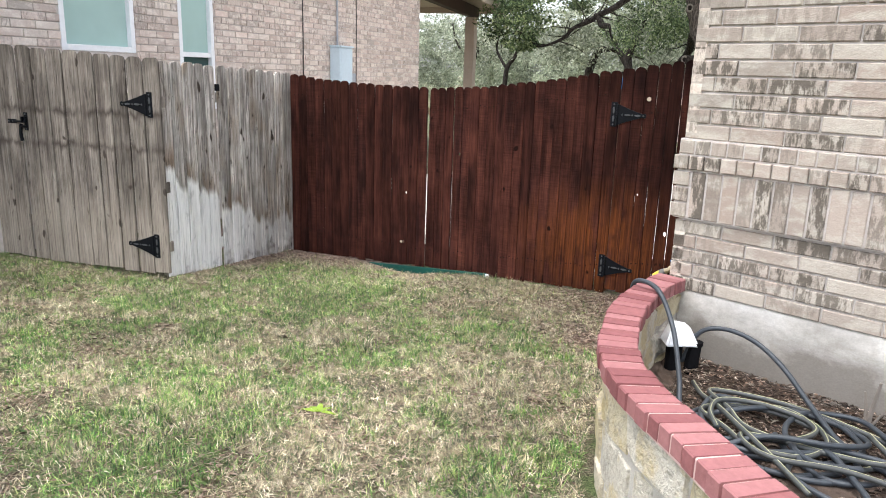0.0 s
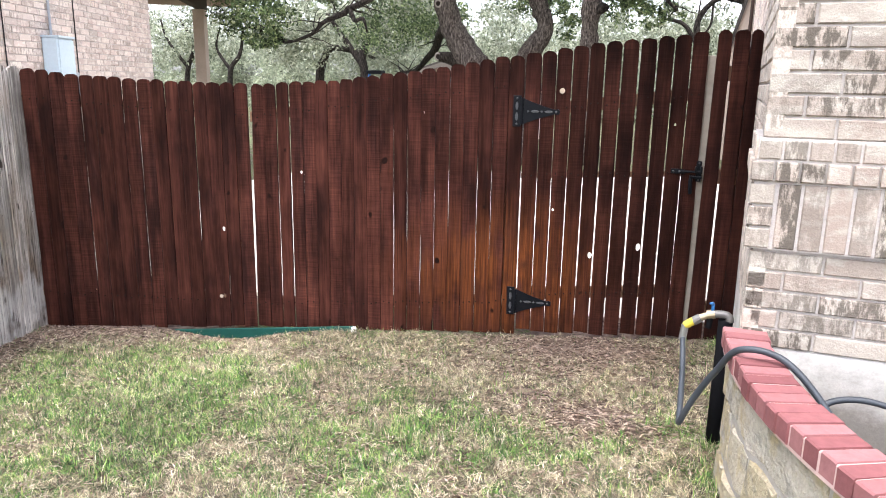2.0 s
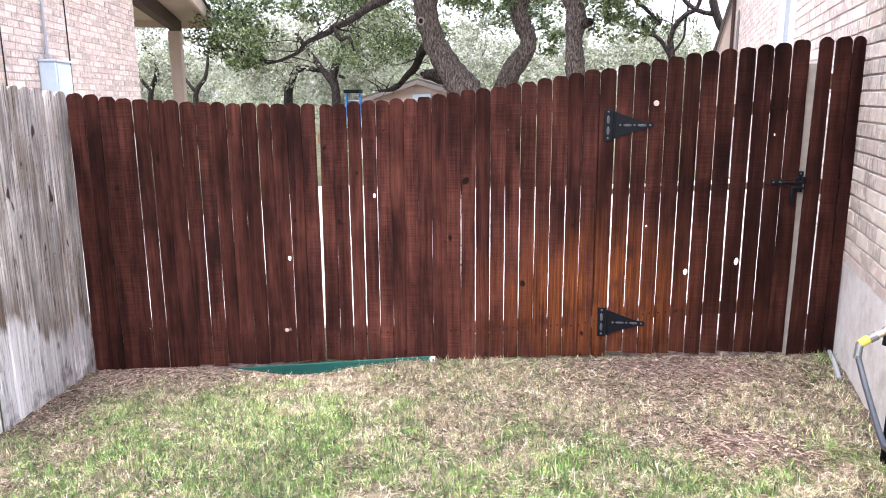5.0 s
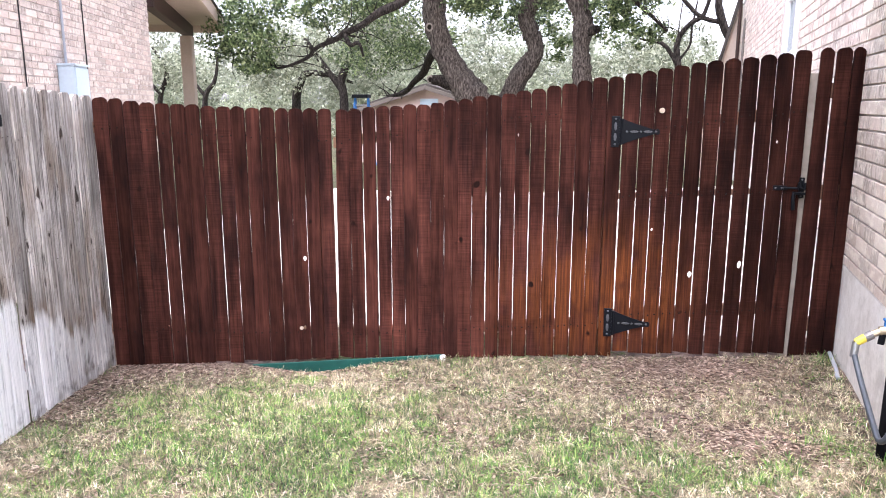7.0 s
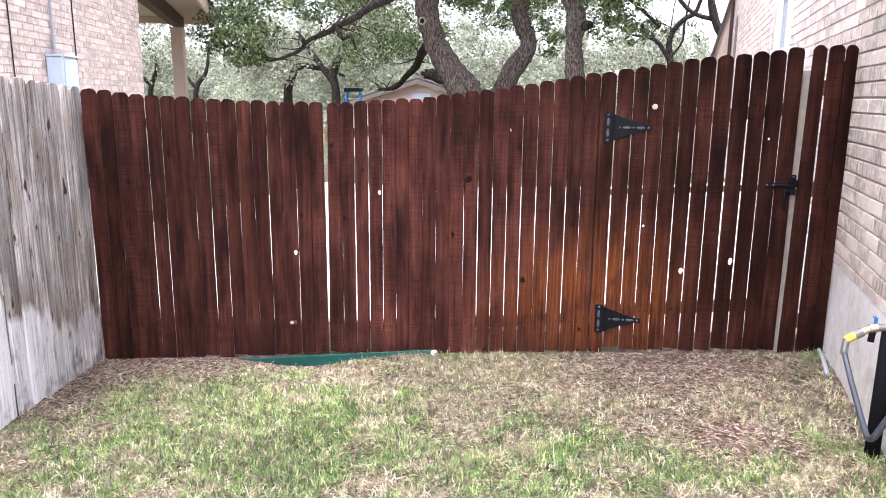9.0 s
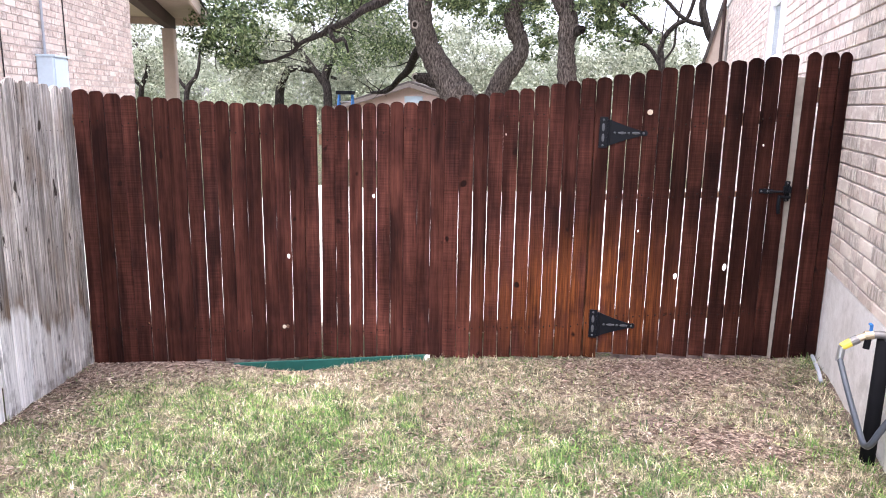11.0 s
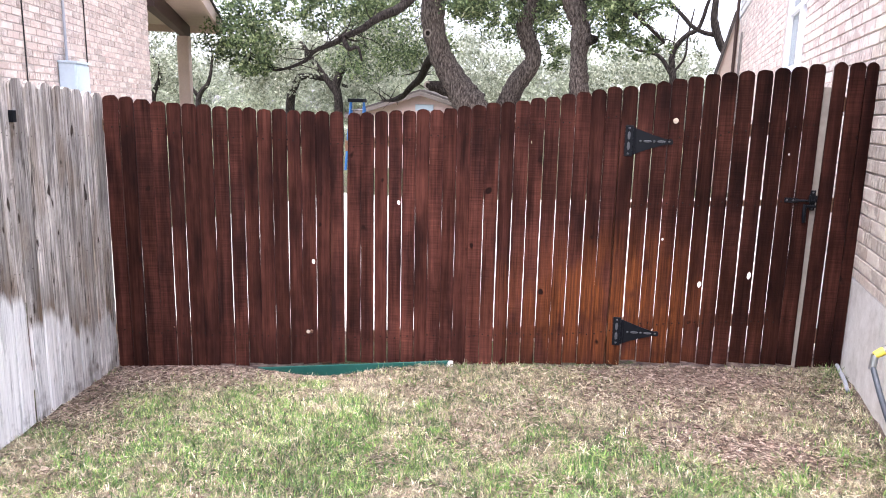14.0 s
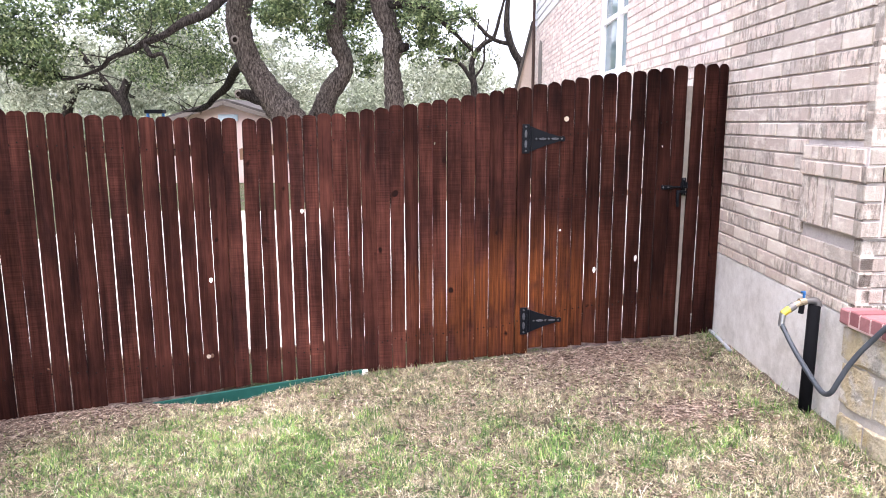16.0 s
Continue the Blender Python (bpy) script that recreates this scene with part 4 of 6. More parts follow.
def window_unit(parent, org, yaw, x0, x1, z0, z1, deep=0.06, bars=(), screen=None, fw=0.055, glass=None):
    """White vinyl window set into an opening: frame, sash bars, panes, sill."""
    w = new("window")
    w.parent = parent
    w.matrix_basis = pose(org[0], org[1], 0, 0, 0, yaw)
    fr = boxes([((x0, deep - 0.045, z0), (x0 + fw, deep + 0.05, z1)), ((x1 - fw, deep - 0.045, z0), (x1, deep + 0.05, z1)),
                ((x0 + fw, deep - 0.045, z0), (x1 - fw, deep + 0.05, z0 + fw)), ((x0 + fw, deep - 0.045, z1 - fw), (x1 - fw, deep + 0.05, z1))], 0.004)
    part("frame", fr, M_WHITE, w, "white vinyl frame")
    for zb in bars:
        part("sash_bar", boxes([((x0 + fw, deep - 0.03, zb - 0.028), (x1 - fw, deep + 0.04, zb + 0.028))], 0.003), M_WHITE, w)
    cuts = [z0 + fw, *bars, z1 - fw]
    for k, (a, b) in enumerate(zip(cuts, cuts[1:])):
        part("pane", boxes([((x0 + fw, deep + 0.01, a), (x1 - fw, deep + 0.018, b))]), M_DGLASS if screen == k else (glass or M_GLASS), w)
    return w


# the near house: walls meet at its south-west corner
HX, HY = -1.715, 3.45
FOUND = 0.43
house = thing("house", "pink and grey brick house with a smooth concrete foundation", "house")
EAVE = 3.43
W_LEN = 13.9
NW = ((4.77, 6.30, 1.88, 3.10), (13.6, 14.4, 1.6, 3.0))
# wall cores with the window openings left free
for lo, hi in (((HX + 0.011, HY + 0.011, FOUND), (HX + 6.0, HY + 0.25, EAVE)),
              ((HX + 0.011, HY + 0.25, FOUND), (HX + 0.25, HY + NW[0][0], EAVE)), ((HX + 0.011, HY + NW[0][1], FOUND), (HX + 0.25, HY + W_LEN, EAVE)),
              ((HX + 0.011, HY + NW[0][0], FOUND), (HX + 0.25, HY + NW[0][1], NW[0][2])), ((HX + 0.011, HY + NW[0][0], NW[0][3]), (HX + 0.25, HY + NW[0][1], EAVE)),
              ((HX + 0.03, HY + W_LEN - 0.2, FOUND), (HX + 6, HY + W_LEN, EAVE)), ((HX + 5.8, HY + 0.25, FOUND), (HX + 6, HY + W_LEN - 0.2, EAVE))):
    part("wall", boxes([(lo, hi)]), M_MORTAR, house, "mortared brick wall")
part("band_backing", boxes([((HX - 0.012, HY - 0.014, 0.806), (HX + 4.0, HY + 0.010, 1.21)), ((HX - 0.014, HY + 0.010, 0.806), (HX + 0.010, HY + 0.565, 1.21))]), M_MORTAR, house, "mortar of the projecting brick band")
fnd = bmesh.new()
box(fnd, (HX + 0.004, HY + 0.008, -0.6), (HX + 6.0, HY + W_LEN, FOUND - 0.004), None, 0.008)
part("foundation", fnd, M_CONC, house, "smooth grey rendered concrete foundation")
room = boxes([((HX + 0.9, HY + 4.0, 0.5), (HX + 0.95, HY + 7.5, 3.4))])
part("inner_wall", room, M_SHED, house)
# unseen low roof over the south end, kept to shade the south wall
part("roof", boxes([((HX - 0.42, HY - 0.45, EAVE + 0.1), (HX + 6.4, HY + 2.0, EAVE + 0.26))], 0.01), M_TAN, house, "tan painted soffit and fascia, out of view")
UP = 5.9
part("upper_wall", boxes([((HX + 0.02, HY + 2.0, EAVE), (HX + 6.0, HY + W_LEN, UP))]), M_LAP, house, "pale lap-sided upper storey")
for k in range(15):
    z = EAVE + 0.004 + k * 0.163
    bm = bmesh.new()
    v = [bm.verts.new(c) for y in (HY + 2.0, HY + W_LEN) for c in ((HX + 0.018, y, z), (HX - 0.012, y, z), (HX + 0.004, y, z + 0.16), (HX + 0.018, y, z + 0.16))]
    for q in ((0, 1, 2, 3), (7, 6, 5, 4), (0, 4, 5, 1), (1, 5, 6, 2), (2, 6, 7, 3), (3, 7, 4, 0)):
        bm.faces.new([v[j] for j in q])
    bmesh.ops.recalc_face_normals(bm, faces=bm.faces)
    part("siding_board", bm, M_LAP, house)
part("upper_soffit", boxes([((HX - 0.4, HY + 1.7, UP), (HX + 6.4, HY + W_LEN + 0.4, UP + 0.16))], 0.01), M_TAN, house, "tan painted soffit and fascia, out of view")
bm = bmesh.new()
tube(bm, [(HX - 0.05, HY + W_LEN - 0.04, 0.0), (HX - 0.05, HY + W_LEN - 0.04, UP - 0.02)], 0.035, 8)
part("downspout", bm, M_BEAM, house, "dark brown downspout")
# narrow arched opening near the far corner: raised panel, its recess shade as brown
bm = bmesh.new()
arch = [(0.3 * math.cos(a), 2.76 + 0.3 * math.sin(a)) for a in [math.pi * k / 10 for k in range(11)]] + [(-0.3, 0.5), (0.3, 0.5)]
fr = [bm.verts.new((HX - 0.012, HY + W_LEN - 1.05 + y, z)) for y, z in arch]
bk = [bm.verts.new((HX + 0.02, HY + W_LEN - 1.05 + y, z)) for y, z in arch]
bm.faces.new(fr), bm.faces.new(bk[::-1])
for k in range(len(arch)):
    bm.faces.new((fr[k], bk[k], bk[(k + 1) % len(arch)], fr[(k + 1) % len(arch)]))
bmesh.ops.recalc_face_normals(bm, faces=bm.faces)
part("arched_panel", bm, M_BARGE, house, "brown arched panel for a shaded opening")
bm = bmesh.new()
rv = [bm.verts.new(c) for c in ((HX - 0.45, HY + 1.65, UP + 0.165), (HX + 6.45, HY + 1.65, UP + 0.165), (HX + 6.45, HY + W_LEN + 0.45, UP + 0.165), (HX - 0.45, HY + W_LEN + 0.45, UP + 0.165), (HX + 3, HY + 4.6, UP + 2.0), (HX + 3, HY + W_LEN - 3, UP + 2.0))]
for idx in ((0, 1, 4), (1, 2, 5, 4), (2, 3, 5), (3, 0, 4, 5), (3, 2, 1, 0)):
    bm.faces.new([rv[k] for k in idx])
part("shingles", bm, M_ROOF, house, "grey-brown roof shingles")
win = window_unit(house, (HX, HY + NW[0][1]), -90, 0.0, NW[0][1] - NW[0][0], NW[0][2], NW[0][3], 0.07, (2.55,), glass=M_WGLASS)
part("sill", boxes([((-0.03, -0.02, NW[0][2] - 0.06), (NW[0][1] - NW[0][0] + 0.03, 0.06, NW[0][2] - 0.002))], 0.006), M_WHITE, win)
part("mullion", boxes([((0.92, 0.025, NW[0][2] + 0.05), (1.0, 0.12, NW[0][3] - 0.05))], 0.004), M_WHITE, win)
# sloping porch roof at the far end
def prism(name, plan, y0, y1, material, label):
    bm = bmesh.new()
    a = [bm.verts.new((x, y0, z)) for x, z in plan]
    b = [bm.verts.new((x, y1, z)) for x, z in plan]
    bm.faces.new(a), bm.faces.new(b[::-1])
    for k in range(len(plan)):
        bm.faces.new((a[k], b[k], b[(k + 1) % len(plan)], a[(k + 1) % len(plan)]))
    bmesh.ops.recalc_face_normals(bm, faces=bm.faces)
    part(name, bm, material, house, label)


prism("porch_wall", [(-1.70, -0.4), (-2.36, -0.4), (-2.36, 1.1), (-1.77, 3.5), (-1.70, 3.5)], 17.5, 17.65, M_TAN, "tan porch gable")
prism("rake_board", [(-1.74, 3.62), (-2.36, 1.1), (-2.43, 1.1), (-1.81, 3.62)], 17.43, 17.49, M_ROOF, "dark roof edge")

# neighbour's house
NA, NB = (-7.0, 1.10), (-11.06, 10.30)
NYAW = turn_to(NA, NB)
NL = math.hypot(NB[0] - NA[0], NB[1] - NA[1])


def n_x(x, y):
    """Distance along the neighbour's wall from its near end."""
    a = radians(NYAW)
    return (x - NA[0]) * math.cos(a) + (y - NA[1]) * math.sin(a)


neighbour = thing("neighbour_house", "pale pink brick house with white framed windows", "house")
w1 = (n_x(-7.575, 2.41), n_x(-7.955, 3.27), 1.585, 3.05)
w2 = (n_x(-8.225, 3.885), n_x(-8.475, 4.45), 0.95, 3.05)
NM = pose(NA[0], NA[1], 0, 0, 0, NYAW)
NTOP = 4.0
for lo, hi in (((-3, 0.011, -0.5), (w1[0], 0.25, NTOP)), ((w1[1], 0.011, -0.5), (w2[0], 0.25, NTOP)), ((w2[1], 0.011, -0.5), (NL, 0.25, NTOP)),
               ((w2[0], 0.011, -0.5), (w2[1], 0.25, w2[2])), ((w2[0], 0.011, w2[3]), (w2[1], 0.25, NTOP)), ((w1[0], 0.011, -0.5), (w1[1], 0.25, w1[2])), ((w1[0], 0.011, w1[3]), (w1[1], 0.25, NTOP)),
               ((NL - 0.22, 0.25, -0.5), (NL, 5.0, NTOP)), ((-3, 4.8, -0.5), (NL - 0.22, 5.0, NTOP)), ((-3, 0.25, -0.5), (-2.8, 4.8, NTOP))):
    part("wall", boxes([(lo, hi)]), M_MORTAR, neighbour, "mortared brick wall", NM)
part("roof", boxes([((-3.4, -0.45, NTOP), (NL + 0.4, 5.4, NTOP + 0.18))], 0.01), M_TAN, neighbour, "tan soffit and fascia", NM)
window_unit(neighbour, NA, NYAW, w1[0], w1[1], w1[2], w1[3], 0.05, (), None, 0.06)
window_unit(neighbour, NA, NYAW, w2[0], w2[1], w2[2], w2[3], 0.05, (1.60,), 0, 0.06)

# patio cover beyond the neighbour's corner
patio = thing("patio_cover", "tan patio roof on a post with dark brown beam", "patio cover")
PP = (-13.75, 14.7)
part("post", boxes([((-0.13, -0.13, -0.4), (0.13, 0.13, 2.93))], 0.01), M_TAN, patio, "tan painted post", pose(PP[0], PP[1], 0, 0, 0, NYAW))
PL = math.hypot(PP[0] - NB[0], PP[1] - NB[1])
PM = pose(NB[0], NB[1], 0, 0, 0, turn_to(NB, PP))
part("beam", boxes([((0.05, -0.09, 2.93), (PL + 0.6, 0.09, 3.22))], 0.008), M_BEAM, patio, "dark brown beam", PM)
part("fascia", boxes([((PL + 0.98, -0.75, 3.10), (PL + 1.04, 4.5, 3.36)), ((0.1, -0.81, 3.10), (PL + 1.04, -0.75, 3.36))], 0.004), M_TAN, patio, "tan fascia board", PM)
part("roof_deck", boxes([((0.1, -0.75, 3.26), (PL + 0.98, 4.5, 3.33))]), M_TAN, patio, "tan soffit", PM)
part("shingles", boxes([((0.1, -0.85, 3.362), (PL + 1.10, 4.6, 3.40))], 0.006), M_ROOF, patio, "grey-brown shingles", PM)

# meter box and cables on the neighbour's wall
meter = thing("utility_box", "pale blue-grey metal utility box on the brick wall", "utility box", NM)
bx = n_x(-9.60, 7.0)
part("body", boxes([((bx, -0.19, 1.16), (bx + 0.40, -0.004, 1.82))], 0.01), M_BOX, meter)
part("cover", boxes([((bx + 0.015, -0.205, 1.24), (bx + 0.385, -0.19, 1.80))], 0.005), M_BOX, meter)
part("hood", boxes([((bx - 0.01, -0.22, 1.82), (bx + 0.41, -0.004, 1.845))], 0.004), M_BOX, meter)
mini = thing("junction_box", "small grey junction box beside the utility box", "utility box", NM)
part("body", boxes([((bx + 0.46, -0.12, 1.10), (bx + 0.66, -0.004, 1.42))], 0.01), M_PVC, mini)
for cx in (n_x(-9.28, 6.27), n_x(-9.95, 7.79)):
    cable = thing("wall_cable", "dark cable running up the brick wall", "cable", NM, "cables on the wall")
    bm = bmesh.new()
    tube(bm, [(cx, -0.014, 0.2), (cx + 0.01, -0.012, 2.0), (cx, -0.014, NTOP - 0.01)], 0.008, 6)
    part("line", bm, M_CABLE, cable)
pipe = thing("wall_conduit", "thin pale conduit above the utility box", "conduit", NM)
bm = bmesh.new()
tube(bm, [(bx + 0.2, -0.03, 1.84), (bx + 0.2, -0.03, NTOP - 0.01)], 0.016, 8)
part("pipe", bm, M_PVC, pipe)


# ---- planter ----
PC, R_IN, R_OUT, RIM = (0.50, 3.56), 2.125, 2.285, 0.485


def rim_shift(a):
    """The curve flattens a little past its shoulder (a in degrees)."""
    t = min(max((a - 215) / 20, 0), 1)
    return -0.10 * t * t * (3 - 2 * t)


def arc_pt(a, r):
    r = r + rim_shift(a)
    return PC[0] + r * math.cos(radians(a)), PC[1] + r * math.sin(radians(a))


def arc_block(a0, a1, r0, r1, z0, z1, n=3, inset=0.0, bev=0.004):
    """A block between two angles and radii, bevelled on its faces."""
    bm = bmesh.new()
    rings = []
    for k in range(n + 1):
        a = a0 + (a1 - a0) * k / n
        sh = bev if k in (0, n) else 0
        q = [(r0, z0 + sh), (r1, z0 + sh), (r1, z1 - sh), (r0, z1 - sh)]
        q = [(r0 + bev, z0), (r1 - bev, z0), (r1, z0 + bev), (r1, z1 - bev), (r1 - bev, z1), (r0 + bev, z1), (r0, z1 - bev), (r0, z0 + bev)]
        if k in (0, n):
            q = [(r + (bev if r < (r0 + r1) / 2 else -bev) * 0.6, z + (bev if z < (z0 + z1) / 2 else -bev) * 0.6) for r, z in q]
        rings.append([bm.verts.new((*arc_pt(a, r), z)) for r, z in q])
    for p, q in zip(rings, rings[1:]):
        for k in range(8):
            bm.faces.new((p[k], p[(k + 1) % 8], q[(k + 1) % 8], q[k]))
    bm.faces.new(rings[0][::-1]), bm.faces.new(rings[-1])
    bmesh.ops.recalc_face_normals(bm, faces=bm.faces)
    return bm


A0, A1 = 182.6, 356
planter = thing("planter", "curved limestone planter with a red brick rim", "planter")
core = arc_block(A0, A1, R_IN + 0.03, R_OUT - 0.045, -0.5, RIM - 0.075, 90)
part("core", core, M_STONEM, planter, "grey mortar between the stones")
bed = arc_block(A0, A1, R_IN + 0.012, R_OUT - 0.008, RIM - 0.075, RIM - 0.002, 90)
part("mortar_bed", bed, M_REDM, planter, "pink mortar of the rim")
rnd = random.Random(31)
step = math.degrees(0.0700 / R_OUT)
a = A0
while a < 355:
    dz = rnd.uniform(-0.003, 0.003)
    part("rim_brick", arc_block(a + 0.14, a + step - 0.14, R_IN + rnd.uniform(-0.006, 0.004), R_OUT + rnd.uniform(-0.005, 0.006), RIM - 0.068 + dz, RIM + 0.006 + dz, 1, bev=0.005), M_RED, planter)
    a += step


def stone_ring(r_in, r_out, z0, z1, a_from, a_to, seed, face_out=True):
    """Irregular stones in rough courses over one face of the planter wall."""
    rnd = random.Random(seed)
    edges = [z0, z0 + (z1 - z0) * 0.36, z0 + (z1 - z0) * 0.70, z1]
    for k in range(3):
        a = a_from - rnd.uniform(0, 3)
        while a < a_to:
            w = rnd.uniform(4.5, 10.5)
            b0, b1 = max(a, a_from), min(a + w, a_to)
            if b1 - b0 > 0.8:
                lo = edges[k] + (rnd.uniform(-0.025, 0.025) if k else 0) + 0.006
                hi = edges[k + 1] + (rnd.uniform(-0.02, 0.02) if k < 2 else 0) - 0.006
                bm = arc_block(b0 + 0.16, b1 - 0.16, r_in, r_out + rnd.uniform(-0.006, 0.010), lo, hi, 4, bev=0.010)
                for v in bm.verts:
                    v.co += Vector((rnd.uniform(-1, 1), rnd.uniform(-1, 1), rnd.uniform(-1, 1))) * 0.008
                part("stone", bm, M_STONE, planter)
            a += w


stone_ring(R_IN + 0.04, R_OUT - 0.035, -0.22, RIM - 0.075, A0, 355, 41)
stone_ring(R_IN + 0.012, R_IN + 0.045, -0.05, RIM - 0.075, A0, 355, 42)

soil = bmesh.new()
ctr = [soil.verts.new((x, HY + 0.006, 0.07)) for x in np.linspace(-1.62, 2.6, 48)]
rs = random.Random(7)
rows = []
for k in range(48):
    a = A0 + 0.3 + (A1 - A0 - 0.6) * k / 47
    row = []
    for j in range(14):
        f = j / 13
        px, py = arc_pt(a, R_IN + 0.03)
        qx, qy = ctr[k].co.x, ctr[k].co.y
        row.append(soil.verts.new((px + (qx - px) * f, py + (qy - py) * f, 0.07 + rs.uniform(-0.018, 0.018) + 0.02 * math.sin(3 * px + 4 * py + 5 * f))))
    rows.append(row)
for v in ctr:
    soil.verts.remove(v)
for p, q in zip(rows, rows[1:]):
    for j in range(13):
        soil.faces.new((p[j], q[j], q[j + 1], p[j + 1]))
bmesh.ops.recalc_face_normals(soil, faces=soil.faces)
ob = part("soil_bed", soil, M_MULCH, planter, "dark dry soil with leaf litter")


# ---- hose, tap and covers ----
def hose_line(pts, r, material, parent, name="hose_run", stripe=None, n=8):
    line = smooth_line(pts, n)
    bm = bmesh.new()
    tube(bm, line, r, 10)
    ob = part(name, bm, material, parent, smooth=True)
    if stripe:
        bm = bmesh.new()
        up = [(p[0], p[1], p[2] + r * 0.82) for p in line]
        tube(bm, up, r * 0.24, 5)
        part("stripe", bm, stripe, ob, "yellow stripe", smooth=True)
    return ob


hose = thing("garden_hose", "grey rubber garden hose tangled in the planter", "hose")
TAP = (-1.927, 3.692, 0.382)
rim_a = arc_pt(188.5, R_OUT)
hose_line([(TAP[0] - 0.003, TAP[1] - 0.008, TAP[2] - 0.045), (-1.917, 3.587, 0.258), (-1.907, 3.456, 0.187), (-1.902, 3.365, 0.146), (-1.900, 3.300, 0.131), (-1.894, 3.252, 0.155), (-1.874, 3.236, 0.215), (-1.838, 3.222, 0.300), (-1.790, 3.190, 0.395),
           (-1.72, 3.12, 0.515), (-1.58, 3.08, 0.51), (-1.44, 2.99, 0.38), (-1.33, 2.88, 0.20), (-1.27, 2.79, 0.115), (-1.15, 2.66, 0.10), (-0.98, 2.57, 0.10), (-0.75, 2.56, 0.105), (-0.60, 2.72, 0.11)], 0.0118, M_HOSE, hose, "hose_over_rim")
hose_line([(-1.50, 3.25, 0.12), (-1.44, 3.28, 0.28), (-1.33, 3.31, 0.325), (-1.18, 3.30, 0.31), (-1.02, 3.24, 0.25), (-0.86, 3.13, 0.17), (-0.72, 3.0, 0.125), (-0.62, 2.90, 0.115), (-0.55, 2.75, 0.115), (-0.62, 2.6, 0.115), (-0.80, 2.52, 0.118)], 0.0118, M_HOSE, hose, "hose_arch")


def coil(cx, cy, rx, ry, a0, turns, z0, dz, seed, mat, stripe=None):
    rnd = random.Random(seed)
    pts = []
    n = int(turns * 9)
    for k in range(n + 1):
        a = radians(a0 + 360 * turns * k / n)
        f = 1 + rnd.uniform(-0.22, 0.22)
        pts.append((cx + rx * f * math.cos(a), cy + ry * f * math.sin(a), z0 + dz * k / n + rnd.uniform(-0.004, 0.010)))
    hose_line(pts, 0.0112, mat, hose, "hose_coil", stripe, 5)


coil(-0.93, 2.86, 0.30, 0.24, 100, 1.7, 0.10, 0.03, 51, M_HOSE)
coil(-0.88, 2.80, 0.24, 0.17, 20, 1.6, 0.125, 0.03, 52, M_HOSE_B, M_STRIPE)
coil(-0.66, 2.92, 0.22, 0.26, 200, 1.3, 0.11, 0.035, 53, M_HOSE)
hose_line([(-1.36, 3.10, 0.10), (-1.26, 2.98, 0.11), (-1.12, 2.84, 0.145), (-0.98, 2.70, 0.165), (-0.82, 2.58, 0.16), (-0.62, 2.45, 0.13)], 0.0112, M_HOSE_B, hose, "hose_run", M_STRIPE)
hose_line([(-1.10, 2.95, 0.12), (-0.92, 3.02, 0.15), (-0.76, 2.93, 0.15), (-0.80, 2.76, 0.15), (-0.95, 2.66, 0.15), (-0.80, 2.55, 0.16), (-0.55, 2.66, 0.16), (-0.25, 2.74, 0.12), (0.0, 2.7, 0.11)], 0.0112, M_HOSE_B, hose, "hose_run", M_STRIPE)
hose_line([(-1.05, 2.62, 0.105), (-0.86, 2.75, 0.13), (-0.68, 2.78, 0.15), (-0.5, 2.60, 0.14), (-0.35, 2.45, 0.11), (-0.1, 2.5, 0.11)], 0.0112, M_HOSE, hose)

coil(-0.85, 2.95, 0.34, 0.20, 310, 1.2, 0.10, 0.05, 54, M_HOSE_B, M_STRIPE)
coil(-0.52, 2.70, 0.26, 0.20, 60, 1.4, 0.105, 0.03, 55, M_HOSE)
hose_line([(-1.20, 2.72, 0.11), (-1.02, 2.92, 0.15), (-0.90, 3.08, 0.13), (-0.70, 3.10, 0.12), (-0.58, 2.98, 0.14), (-0.66, 2.80, 0.17), (-0.86, 2.68, 0.17), (-1.0, 2.52, 0.12)], 0.0112, M_HOSE, hose)

tap = thing("outdoor_tap", "brass hose tap on a black sleeved standpipe", "tap")
SX, SY1 = -1.768, 3.706
bm = bmesh.new()
tube(bm, [(SX + 0.002, SY1 + 0.012, -0.24), (SX + 0.001, SY1 + 0.006, 0.1), (SX, SY1, 0.432)], [0.031, 0.030, 0.029], 16)
part("pipe_sleeve", bm, M_FOAM, tap, "black foam pipe sleeve", smooth=True)
bm = bmesh.new()
tube(bm, smooth_line([(SX + 0.018, SY1 - 0.008, 0.425), (SX + 0.010, SY1 - 0.004, 0.449), (SX - 0.012, SY1, 0.455), (SX - 0.05, SY1 + 0.002, 0.451)], 4), [0.017] * 13, 10)
part("elbow", bm, M_ZINC, tap, "dull grey pipe elbow", smooth=True)
bm = bmesh.new()
tube(bm, [(SX - 0.045, SY1 + 0.002, 0.452), (SX - 0.075, SY1, 0.445)], [0.020, 0.020], 12)
tube(bm, [(SX - 0.070, SY1, 0.445), (SX - 0.105, SY1 - 0.004, 0.427)], [0.014, 0.016], 10)
part("spout", bm, M_BRASS, tap)
bm = bmesh.new()
tube(bm, [(SX - 0.060, SY1, 0.442), (SX - 0.066, SY1 - 0.004, 0.389)], 0.013, 10)
part("drain", bm, M_FOAM, tap, "black plastic drain nozzle")
bm = bmesh.new()
tube(bm, [(SX - 0.055, SY1, 0.457), (SX - 0.055, SY1, 0.495)], 0.007, 8)
box(bm, (-0.020, -0.007, -0.005), (0.020, 0.007, 0.005), pose(SX - 0.06, SY1, 0.497, 0, 12, 80), 0.003)
part("handle", bm, M_BLUE, tap, "blue lever handle")
bm = bmesh.new()
